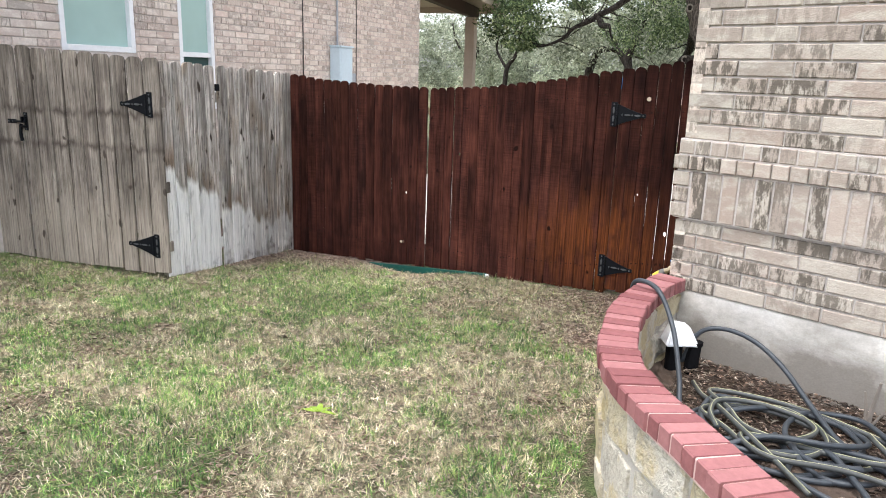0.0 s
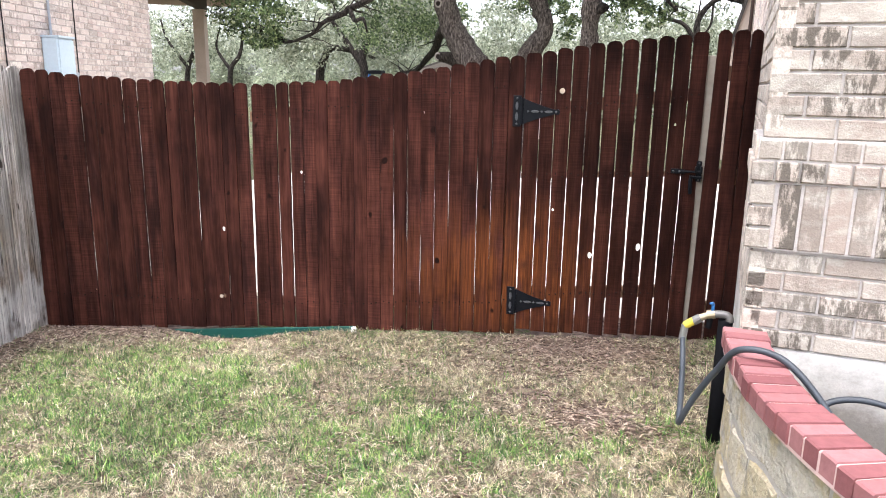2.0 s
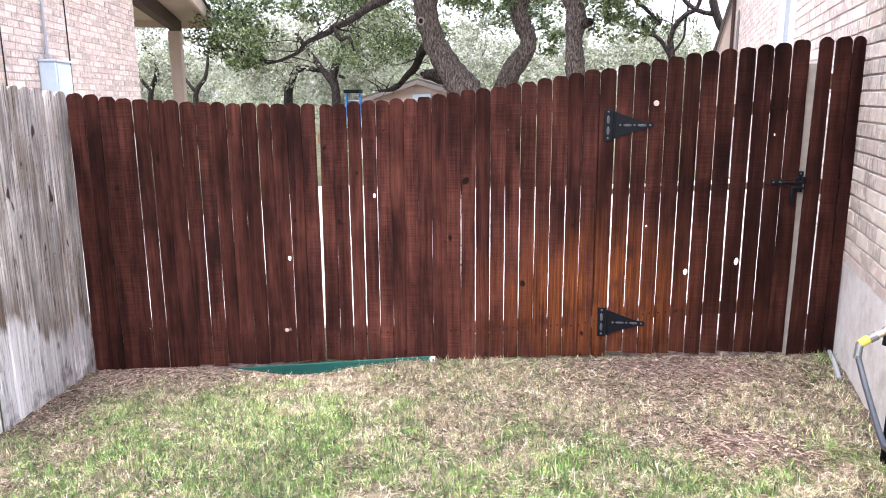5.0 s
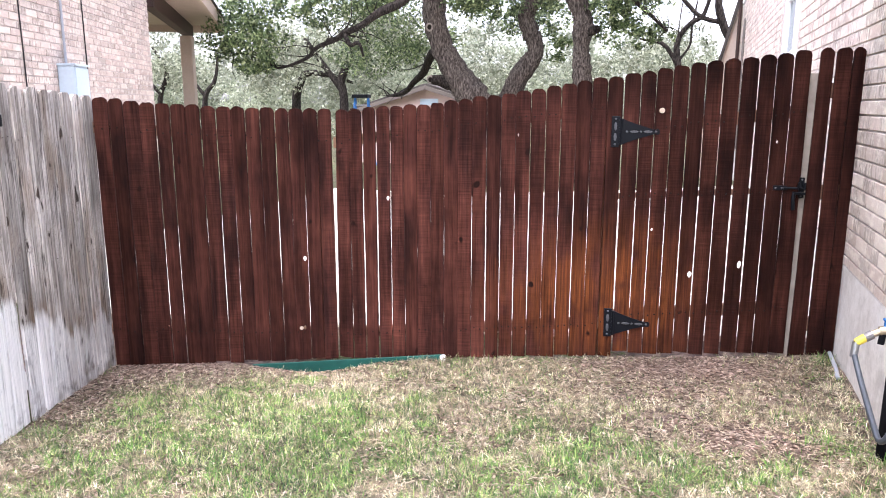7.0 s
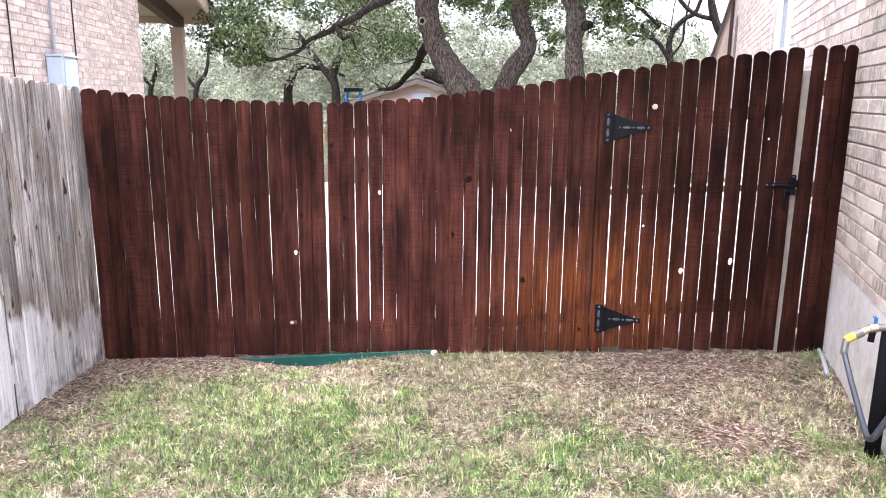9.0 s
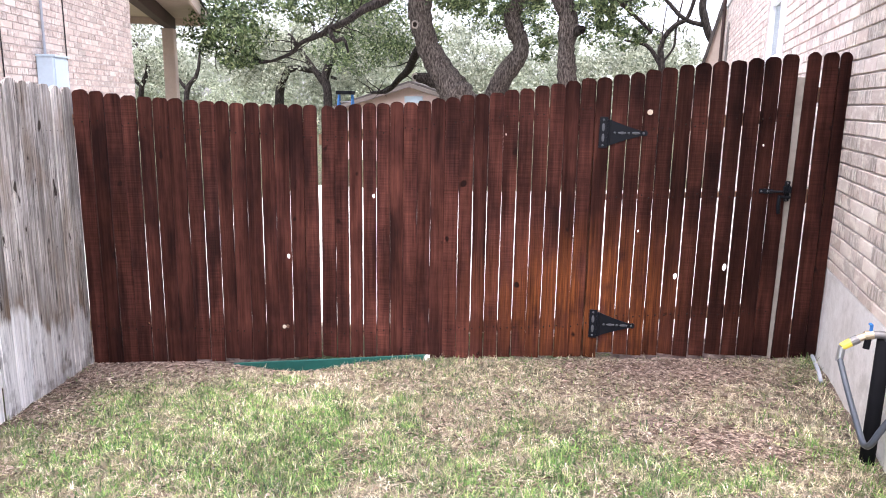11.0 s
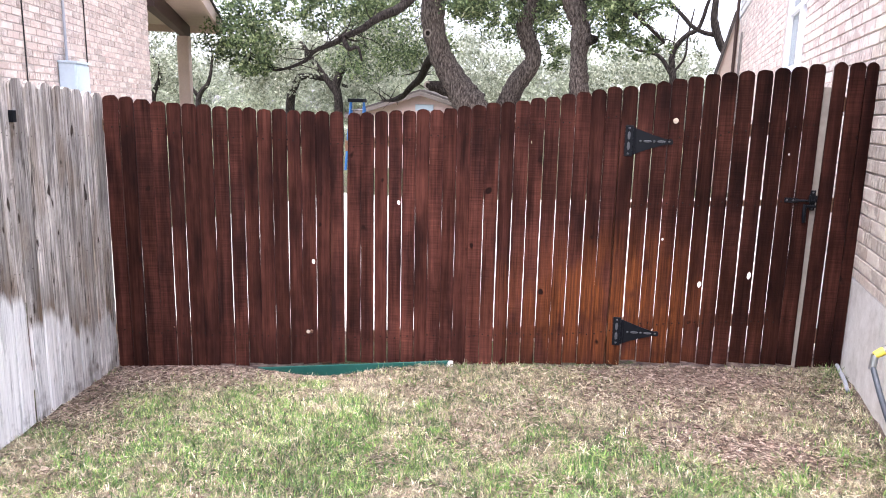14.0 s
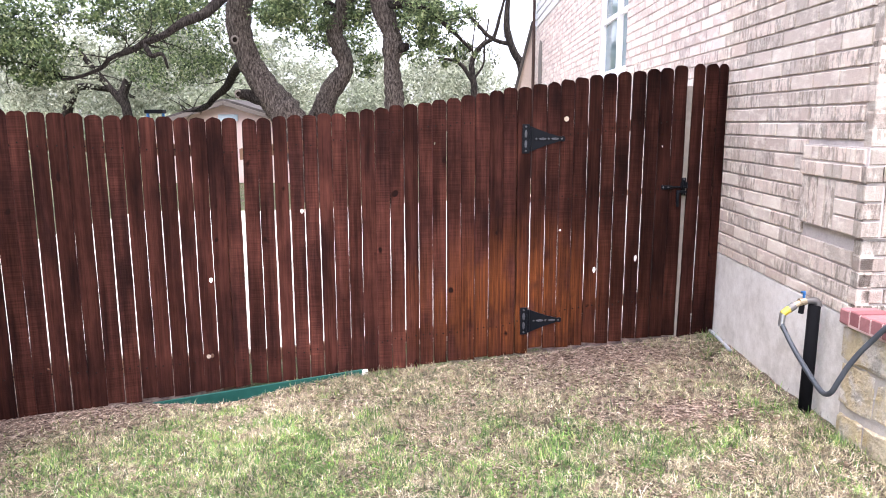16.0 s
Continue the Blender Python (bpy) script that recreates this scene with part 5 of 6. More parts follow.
tube(bm, [(SX - 0.100, SY1 - 0.003, 0.429), (SX - 0.128, SY1 - 0.008, 0.411)], 0.019, 12)
part("coupling", bm, M_ZINC, tap, "grey hose coupling")
bm = bmesh.new()
tube(bm, [(SX - 0.126, SY1 - 0.008, 0.413), (SX - 0.160, SY1 - 0.014, 0.389)], [0.0185, 0.016], 12)
part("collar", bm, M_YELLOW, tap, "yellow plastic collar")
bm = bmesh.new()
tube(bm, [(SX - 0.158, SY1 - 0.013, 0.392), (SX - 0.164, SY1 - 0.018, 0.327)], 0.0155, 12)
part("ferrule", bm, M_STEEL, tap, "zinc hose ferrule")

cover = thing("valve_cover", "white plastic cover on a black stake", "cover")
bm = bmesh.new()
lo = [(-0.085, -0.06, 0), (0.085, -0.06, 0), (0.085, 0.06, 0), (-0.085, 0.06, 0)]
hi = [(-0.05, -0.035, 0.115), (0.035, -0.035, 0.10), (0.035, 0.035, 0.10), (-0.05, 0.035, 0.115)]
vs = [bm.verts.new(c) for c in lo + hi]
for f in ((3, 2, 1, 0), (4, 5, 6, 7), (0, 1, 5, 4), (1, 2, 6, 5), (2, 3, 7, 6), (3, 0, 4, 7)):
    bm.faces.new([vs[k] for k in f])
bmesh.ops.bevel(bm, geom=bm.edges[:], offset=0.010, segments=2, affect="EDGES")
part("shell", bm, M_CAPW, cover, "white plastic shell", pose(-1.515, 3.235, 0.215, 0, 0, 45))
bm = bmesh.new()
tube(bm, [(-1.46, 3.27, 0.03), (-1.455, 3.275, 0.17), (-1.45, 3.28, 0.215)], [0.035, 0.035, 0.03], 12)
tube(bm, [(-1.45, 3.28, 0.214), (-1.45, 3.28, 0.232)], 0.036, 12)
tube(bm, [(-1.53, 3.22, 0.03), (-1.53, 3.22, 0.22)], 0.04, 12)
part("stake", bm, M_FOAM, cover, "black plastic body")

conduit = thing("ground_pipe", "pale grey pipe lying along the foot of the wall", "pipe")
bm = bmesh.new()
tube(bm, smooth_line([(px, py, float(ground_z(px, py)) + 0.022) for px, py in ((-1.738, 5.165), (-1.745, 5.0), (-1.755, 4.85), (-1.77, 4.70))], 4), 0.012, 10)
part("pipe", bm, M_PVC, conduit, smooth=True)

# dry stump in the planter
stump = thing("dry_stump", "grey broken plant stump in the planter", "stump")
for k, (ex, ey, ez, r) in enumerate(((0.03, -0.02, 0.26, 0.022), (-0.03, 0.02, 0.19, 0.018), (0.07, 0.03, 0.15, 0.014))):
    bm = bmesh.new()
    tube(bm, smooth_line([(-0.66, 3.27, 0.04), (-0.66 + ex * 0.4, 3.27 + ey * 0.5, 0.04 + ez * 0.5), (-0.66 + ex, 3.27 + ey, 0.04 + ez)], 4), [r * 0.6 * (1 - 0.07 * q) for q in range(9)], 8, 0.3, k)
    part("stem", bm, M_SCAR, stump)


# ---- trees ----
def leaf_cloud(name, blobs, size, material, seed, flat=0.75):
    """Leaves scattered in loose clumps; blobs: (centre, radii, count)."""
    rs = np.random.RandomState(seed)
    C = []
    for c, r, n in blobs:
        n = int(n * 1.15)
        k = max(3, n // 28)
        d = rs.normal(size=(k, 3))
        d /= np.linalg.norm(d, axis=1)[:, None]
        sub = d * (rs.uniform(0, 1, (k, 1)) ** 0.45) * np.array(r) + np.array(c)
        pick = rs.randint(0, k, n)
        C.append(sub[pick] + rs.normal(size=(n, 3)) * 0.16 * np.array([1, 1, flat]) * min(1.0, min(r)) * 1.1)
    C = np.concatenate(C)
    n = len(C)
    u = rs.normal(size=(n, 3))
    u /= np.linalg.norm(u, axis=1)[:, None]
    w = np.cross(u, rs.normal(size=(n, 3)))
    w /= np.linalg.norm(w, axis=1)[:, None]
    s = size * rs.uniform(0.6, 1.35, (n, 1))
    V = np.stack([C - u * s, C + w * s * 0.42, C + u * s, C - w * s * 0.42], 1).reshape(-1, 3)
    return raw_mesh(name, V, np.arange(4 * n), 4, material)


def limb(parent, pts, material=None, sides=9, rough=0.12, seed=0, name="limb"):
    """pts: (x, y, z, radius)."""
    line = smooth_line(pts, 5)
    rnd = random.Random(seed)
    bm = bmesh.new()
    tube(bm, [(p[0] + rnd.uniform(-1, 1) * p[3] * 0.09, p[1], p[2] + rnd.uniform(-1, 1) * p[3] * 0.09) for p in line], [max(0.006, p[3]) for p in line], sides, rough, seed)
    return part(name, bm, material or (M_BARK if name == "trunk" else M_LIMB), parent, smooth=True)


def twigs(parent, pts, count, length, seed, r0=0.02, spread=0.8):
    """Thin forking side shoots off a limb, joined."""
    rnd = random.Random(seed)
    bm = bmesh.new()
    line = smooth_line(pts, 5)
    for _ in range(count):
        p = line[rnd.randrange(len(line) // 4, len(line))]
        d = Vector((rnd.uniform(-1, 1), rnd.uniform(-1, 1), rnd.uniform(-0.5, 1) * spread)).normalized()
        L = length * rnd.uniform(0.5, 1.2)
        q = [Vector(p[:3])]
        for k in range(4):
            d = (d + Vector((rnd.uniform(-1, 1), rnd.uniform(-1, 1), rnd.uniform(-1, 1))) * 0.35).normalized()
            q.append(q[-1] + d * L / 4)
        tube(bm, q, [r0, r0 * 0.8, r0 * 0.6, r0 * 0.4, r0 * 0.2], 5)
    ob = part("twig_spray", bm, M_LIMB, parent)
    tagged(ob, kind="stuff")


def tree_knot(parent, x, y, z, r, seed):
    bm = bmesh.new()
    ring = [(x + math.cos(a) * r, y, z + math.sin(a) * r * 1.1) for a in [2 * math.pi * k / 12 for k in range(13)]]
    tube(bm, ring, r * 0.36, 7, 0.3, seed)
    part("knot", bm, M_SCAR, parent, "pale healed branch scar", smooth=True)
    # solid disc: the hollow's shade put into its near-black colour
    bm = bmesh.new()
    disc(bm, pose(x, y + 0.01, z, 90, 0, 0), r * 0.9, 0.05, 10)
    part("hollow", bm, M_HOLLOW, parent, "dark disc for a hollow")


oak = thing("oak_tree", "large live oak with leaning grey trunk", "tree", group="oaks behind the fence")
limb(oak, [(-6.6, 16.9, -0.5, 0.52), (-7.05, 16.8, 0.7, 0.43), (-7.43, 16.8, 1.51, 0.38), (-7.67, 16.8, 1.84, 0.345), (-8.14, 16.8, 2.49, 0.28), (-8.38, 16.8, 3.13, 0.26), (-8.42, 16.8, 3.76, 0.28), (-8.2, 16.6, 4.8, 0.26), (-8.5, 16.2, 6.5, 0.18)], sides=14, seed=1, name="trunk")
tree_knot(oak, -8.46, 16.56, 3.13, 0.07, 1)
tree_knot(oak, -8.42, 16.50, 1.95, 0.07, 2)
limb(oak, [(-8.42, 16.52, 1.95, 0.11), (-8.25, 16.65, 1.93, 0.13), (-7.9, 16.75, 1.80, 0.15)], seed=8)
LIMB = [(-7.9, 15.6, 4.3, 0.118), (-8.45, 14.8, 3.47, 0.098), (-8.83, 14.6, 3.26, 0.089), (-9.22, 14.5, 3.0, 0.068), (-9.62, 14.5, 2.84, 0.065), (-9.88, 14.5, 2.71, 0.059), (-10.29, 14.5, 2.57, 0.044), (-10.58, 14.5, 2.34, 0.039), (-11.28, 14.5, 2.17, 0.026), (-11.8, 14.5, 2.45, 0.018), (-12.3, 14.4, 2.5, 0.009)]
limb(oak, LIMB, seed=2)
LOW = [(-8.25, 16.7, 2.72, 0.13), (-8.8, 17.5, 2.50, 0.11), (-9.2, 18.2, 2.22, 0.10), (-9.7, 18.8, 1.98, 0.085), (-10.2, 19.2, 1.68, 0.06), (-10.8, 19.5, 1.62, 0.03)]
limb(oak, LOW, seed=3)
twigs(oak, LOW, 16, 0.7, 6, 0.02)
limb(oak, [(-9.62, 14.5, 2.84, 0.06), (-9.45, 14.4, 2.6, 0.045), (-9.2, 14.3, 2.62, 0.035), (-9.1, 14.3, 2.35, 0.02)], seed=4)
twigs(oak, LIMB, 40, 0.8, 5, 0.016)
part("crown", leaf_cloud("crown", [
    ((-11.9, 14.3, 2.75), (1.0, 0.8, 0.55), 2300), ((-11.2, 14.4, 3.5), (1.3, 0.9, 0.6), 1700), ((-12.2, 14.6, 3.3), (0.7, 0.8, 0.55), 1400), ((-10.4, 14.6, 3.4), (0.9, 0.8, 0.45), 1100),
    ((-9.4, 15.2, 3.7), (1.0, 0.9, 0.4), 1800), ((-11.0, 14.6, 4.9), (2.6, 1.6, 0.8), 5000), ((-8.0, 15.6, 5.6), (2.8, 2.2, 1.0), 6000), ((-7.25, 15.9, 3.75), (0.6, 0.6, 0.5), 2600), ((-10.2, 17.6, 4.0), (1.9, 1.2, 0.8), 4500), ((-9.4, 18.2, 3.0), (1.1, 1.0, 0.6), 1700), ((-10.9, 18.4, 2.7), (1.4, 1.0, 0.6), 1900), ((-11.6, 14.3, 2.2), (0.55, 0.5, 0.22), 900)], 0.048, M_LEAF, 61), M_LEAF, oak, "dark green small leaves")

oak2 = thing("oak_tree", "live oak with twisting grey trunk", "tree", group="oaks behind the fence")
limb(oak2, [(-7.0, 17.7, -0.5, 0.36), (-6.85, 17.6, 1.2, 0.29), (-6.63, 17.5, 1.85, 0.25), (-6.375, 17.5, 2.24, 0.235), (-6.155, 17.5, 2.62, 0.19), (-6.27, 17.5, 3.0, 0.20), (-6.40, 17.5, 3.39, 0.19), (-6.22, 17.5, 3.8, 0.21), (-6.0, 17.3, 4.6, 0.2), (-6.3, 17, 6.2, 0.12)], sides=12, seed=11, name="trunk")
limb(oak2, [(-6.2, 17.5, 3.8, 0.1), (-6.9, 17.0, 4.3, 0.07), (-7.6, 16.4, 4.7, 0.04)], seed=12)
part("crown", leaf_cloud("crown", [((-6.9, 16.9, 3.75), (0.6, 0.7, 0.4), 1100), ((-5.6, 18.8, 4.1), (1.3, 1.0, 0.6), 2300), ((-8.0, 19.8, 4.4), (1.4, 1.0, 0.7), 2600), ((-6.7, 20.2, 3.7), (1.1, 1.0, 0.5), 1500), ((-7.0, 19.2, 3.5), (1.0, 1.0, 0.5), 1300), ((-5.7, 17.2, 3.7), (0.55, 0.6, 0.45), 900), ((-6.2, 17, 5.4), (2.4, 2.2, 1.0), 4500), ((-5.75, 17.8, 2.85), (0.35, 0.5, 0.5), 600)], 0.048, M_LEAF, 62), M_LEAF, oak2, "dark green small leaves")

oak3 = thing("oak_tree", "live oak with dark knobbed trunk", "tree", group="oaks behind the fence")
limb(oak3, [(-4.9, 16.9, -0.4, 0.30), (-4.95, 16.9, 1.3, 0.24), (-4.97, 16.9, 1.94, 0.215), (-4.99, 16.9, 2.3, 0.205), (-5.02, 16.9, 2.67, 0.18), (-4.99, 16.9, 2.97, 0.245), (-5.0, 16.9, 3.27, 0.20), (-5.13, 16.9, 3.63, 0.24), (-5.3, 16.8, 4.4, 0.2), (-5.0, 16.6, 6.0, 0.12)], sides=12, seed=21, name="trunk")
limb(oak3, [(-4.95, 16.85, 2.93, 0.11), (-4.74, 16.75, 2.97, 0.10), (-4.66, 16.7, 2.98, 0.085)], seed=22)
OL = [(-5.1, 16.8, 3.9, 0.1), (-4.3, 16.5, 3.8, 0.06), (-3.7, 16.6, 3.35, 0.045), (-3.2, 16.8, 2.9, 0.025)]
limb(oak3, OL, seed=23)
twigs(oak3, OL, 16, 0.7, 24, 0.014)
part("crown", leaf_cloud("crown", [((-4.4, 16.6, 3.7), (0.6, 0.7, 0.45), 1800), ((-3.8, 17.0, 3.6), (0.7, 0.7, 0.45), 1500), ((-3.55, 17.2, 2.85), (0.5, 0.5, 0.3), 500), ((-4.7, 17.8, 4.1), (0.9, 0.8, 0.5), 1600), ((-4.4, 18.2, 3.1), (0.6, 0.7, 0.5), 700), ((-4.15, 16.9, 3.25), (0.4, 0.6, 0.35), 700), ((-5.2, 16.8, 5.2), (1.9, 2.0, 0.9), 4500), ((-3.75, 17.0, 2.95), (0.3, 0.5, 0.16), 200)], 0.048, M_LEAF, 63), M_LEAF, oak3, "dark green small leaves")

bare = thing("bare_tree", "leafless tree with dark forking branches", "tree")
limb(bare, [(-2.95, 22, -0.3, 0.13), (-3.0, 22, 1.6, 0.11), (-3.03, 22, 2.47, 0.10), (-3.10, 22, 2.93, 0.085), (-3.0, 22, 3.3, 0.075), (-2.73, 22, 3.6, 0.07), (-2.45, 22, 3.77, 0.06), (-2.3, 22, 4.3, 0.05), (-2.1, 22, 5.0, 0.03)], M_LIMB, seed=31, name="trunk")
BB = [((-3.03, 22, 2.47, 0.075), (-3.36, 22, 2.94, 0.06), (-3.6, 22, 3.1, 0.05), (-4.1, 22, 3.2, 0.03)), ((-1.5, 22, 1.0, 0.14), (-1.58, 22, 2.74, 0.13), (-1.92, 22, 3.5, 0.11), (-2.08, 22, 4.16, 0.10), (-2.0, 22, 5.2, 0.06)),
      ((-3.4, 22, 4.6, 0.05), (-2.99, 22, 4.2, 0.055), (-2.52, 22, 3.74, 0.06), (-2.0, 22, 3.57, 0.065)), ((-3.0, 22, 2.6, 0.035), (-2.75, 22, 3.0, 0.03), (-2.72, 22, 3.5, 0.03), (-2.6, 22, 4.3, 0.02)), ((-3.1, 22, 3.0, 0.02), (-3.05, 22, 3.7, 0.018), (-2.98, 22, 4.4, 0.012))]
for k, b in enumerate(BB):
    limb(bare, b, seed=32 + k)
twigs(bare, BB[2], 14, 0.6, 39, 0.014)

shed = thing("garden_shed", "pink-beige gabled shed with brown roof edge", "shed")
SC, SW, SY0 = -10.48, 2.35, 22.0
bm = bmesh.new()
fv = [(SC - SW, -0.5), (SC + SW, -0.5), (SC + SW, 1.22), (SC, 1.93), (SC - SW, 1.22)]
a = [bm.verts.new((x, SY0, z)) for x, z in fv]
b = [bm.verts.new((x, SY0 + 3.5, z)) for x, z in fv]
bm.faces.new(a), bm.faces.new(b[::-1])
for k in range(5):
    bm.faces.new((a[k], b[k], b[(k + 1) % 5], a[(k + 1) % 5]))
bmesh.ops.recalc_face_normals(bm, faces=bm.faces)
part("wall", bm, M_SHED, shed)
slope = math.degrees(math.atan2(0.71, SW))
for sg in (-1, 1):
    L = math.hypot(SW, 0.71) + 0.25
    lo, hi = ((0, -0.25, 0), (L, 3.8, 0.10)) if sg > 0 else ((-L, -0.25, 0), (0, 3.8, 0.10))
    part("roof", boxes([(lo, hi)], 0.01), M_ROOF, shed, "brown shingled roof", pose(SC, SY0, 1.93, 0, sg * slope, 0))
    lo, hi = ((0, -0.30, -0.09), (L, -0.252, 0.03)) if sg > 0 else ((-L, -0.30, -0.09), (0, -0.252, 0.03))
    part("bargeboard", boxes([(lo, hi)], 0.004), M_BARGE, shed, "grey-tan bargeboard", pose(SC, SY0, 1.93, 0, sg * slope, 0))
part("vent", boxes([((SC - 0.25, SY0 - 0.03, 1.36), (SC + 0.35, SY0 - 0.004, 1.56))], 0.005), M_BOX, shed, "pale louvred vent")

ladder = thing("step_ladder", "blue fibreglass step ladder with black top", "ladder")
for sx in (-0.2, 0.2):
    for sy, k in ((0.0, 1), (0.55, -1)):
        bm = bmesh.new()
        tube(bm, [(-11.46 + sx * 1.3, 18.96 + sy, -0.35), (-11.46 + sx, 19.2, 1.60)], 0.035, 8)
        part("leg", bm, M_BLUE, ladder)
for k in range(6):
    z = -0.05 + 0.28 * k
    part("step", boxes([((-11.66, 19.0 + 0.035 * k, z), (-11.26, 19.1 + 0.035 * k, z + 0.03))], 0.004), M_STEEL, ladder)
part("top_cap", boxes([((-11.70, 19.06, 1.56), (-11.22, 19.32, 1.66))], 0.01), M_BLACK, ladder, "black plastic top")

far_oaks = thing("far_trees", "hazy grey-green trees beyond the yard", "trees", kind="stuff")
for k, pts in enumerate(([(-17.5, 26, -0.3, 0.22), (-17.5, 26, 1.4, 0.18), (-17.3, 26, 2.15, 0.16), (-16.9, 26, 2.58, 0.13), (-15.8, 26, 2.46, 0.09), (-15.0, 26, 2.2, 0.05)],
                         [(-14.4, 24, -0.3, 0.2), (-14.38, 24, 1.39, 0.16), (-14.46, 24, 2.28, 0.15), (-14.1, 24, 3.05, 0.13), (-13.64, 24, 4.0, 0.12), (-13, 24, 5.5, 0.07)],
                         [(-14.4, 24, 1.8, 0.12), (-15.2, 24, 2.8, 0.10), (-15.9, 24, 3.7, 0.08)],
                         [(-22.5, 24, -0.3, 0.12), (-22.4, 24, 1.6, 0.1), (-22.0, 24, 2.6, 0.08), (-22.6, 24, 3.6, 0.05)], [(-22.4, 24, 1.8, 0.07), (-23.3, 24, 2.8, 0.05), (-23.6, 24, 3.6, 0.03)],
                         [(-20.4, 24, -0.3, 0.12), (-20.3, 24, 1.6, 0.1), (-19.8, 24, 2.3, 0.07), (-19.6, 24, 3.3, 0.04)], [(-20.3, 24, 1.7, 0.07), (-20.9, 24, 2.5, 0.05), (-20.7, 24, 3.3, 0.03)])):
    limb(far_oaks, pts, seed=70 + k)
rs = random.Random(9)
mid = []
for k in range(24):
    x = -25 + 14 * rs.random()
    mid.append(((x, 23.5 + rs.uniform(0, 6), rs.uniform(2.3, 4.7)), (1.6, 1.5, 1.0), 950))
for k in range(12):
    mid.append(((-11 + 9.5 * rs.random(), 24 + rs.uniform(0, 6), rs.uniform(2.2, 3.6)), (1.4, 1.5, 0.8), 600))
part("mid_crowns", leaf_cloud("mid_crowns", mid, 0.075, M_LEAFP, 64), M_LEAFP, far_oaks, "foliage greyed by haze")
back = []
for k in range(70):
    x = -62 + 84 * rs.random()
    y = rs.uniform(36, 52)
    top = 3.0 + 2.6 * rs.random() - (1.2 if x > -9 else 0)
    for j in range(3):
        back.append(((x + rs.uniform(-1.5, 1.5), y, top * (0.2 + 0.38 * j)), (2.8, 2.2, 1.3), 1050))
part("back_crowns", leaf_cloud("back_crowns", back, 0.115, M_LEAFF, 65), M_LEAFF, far_oaks, "distant foliage paled by haze")

# pale drive beyond the fence
drive = bmesh.new()
slab = []
for lift in (0.03, -0.20):
    slab.append([[drive.verts.new((x, y, float(ground_z(x, y)) + lift)) for x in np.linspace(-10.2, -1.722, 24)] for y in np.linspace(5.45, 15.0, 20)])
for rows, way in ((slab[0], 1), (slab[1], -1)):
    for p, q in zip(rows, rows[1:]):
        for k in range(23):
            drive.faces.new((p[k], p[k + 1], q[k + 1], q[k])[::way])
edge = lambda g: g[0] + [r[-1] for r in g[1:]] + g[-1][-2::-1] + [r[0] for r in g[-2:0:-1]]
up, low = edge(slab[0]), edge(slab[1])
for k in range(len(up)):
    n = (k + 1) % len(up)
    drive.faces.new((low[k], low[n], up[n], up[k]))
bmesh.ops.recalc_face_normals(drive, faces=drive.faces)
ob = part("driveway", drive, M_DRIVE)
tagged(ob, "pale concrete drive beyond the fence", "pavement", kind="structure")


# ---- lawn ----
def value_noise(x, y, cell, seed):
    rs = np.random.RandomState(seed)
    tab = rs.uniform(0, 1, (64, 64))
    fx, fy = x / cell, y / cell
    ix, iy = np.floor(fx).astype(int), np.floor(fy).astype(int)
    u, v = fx - ix, fy - iy
    u, v = u * u * (3 - 2 * u), v * v * (3 - 2 * v)
    g = lambda a, b: tab[a % 64, b % 64]
    return (g(ix, iy) * (1 - u) + g(ix + 1, iy) * u) * (1 - v) + (g(ix, iy + 1) * (1 - u) + g(ix + 1, iy + 1) * u) * v


def fence_y(x):
    return np.interp(x, [P_CORNER[0], P_GAP[0], P_HINGE[0], P_WALL[0]], [P_CORNER[1], P_GAP[1], P_HINGE[1], P_WALL[1]])


def on_lawn(x, y):
    """Inside the yard: in front of the fences, clear of wall and planter."""
    ok = (y < fence_y(x) - 0.03) & (x < HX - 0.02)
    ok |= (x >= HX - 0.02) & (np.hypot(x - PC[0], y - PC[1]) > R_OUT + 0.02) & (y < 3.3)
    d = np.array(Q_CORNER) - np.array(Q_NEAR)
    inside = (x - Q_NEAR[0]) * d[1] - (y - Q_NEAR[1]) * d[0]
    e = np.array(R1) - np.array(R0)
    ok &= ~((inside < 0.02) & ((x - R0[0]) * e[1] - (y - R0[1]) * e[0] < 0.03))
    return ok & (x > -8.3)


def greenness(x, y):
    n = 0.22 * value_noise(x + 20, y + 20, 0.6, 1) + 0.44 * value_noise(x + 20, y + 20, 0.19, 2) + 0.34 * value_noise(x + 20, y + 20, 0.055, 3)
    g = (n - 0.44) / 0.19
    bump = lambda cx, cy, rx, ry, a: a * np.exp(-((x - cx) / rx) ** 2 - ((y - cy) / ry) ** 2)
    g += bump(-4.2, 3.3, 1.2, 0.5, 0.7) + bump(-5.6, 1.9, 0.9, 0.5, 0.5) + bump(-3.4, 0.9, 1.3, 0.9, 0.15) + bump(-2.9, 3.3, 0.5, 0.35, 0.6) + bump(-4.0, 2.5, 1.0, 0.4, 0.15)
    g -= bump(-2.4, 4.5, 1.2, 0.7, 1.7) + bump(-4.6, 4.45, 2.0, 0.30, 1.0) + bump(-6.0, 3.6, 0.35, 0.9, 0.8) + bump(-2.1, 2.8, 0.4, 0.6, 0.6)
    return np.clip(g, 0, 1)


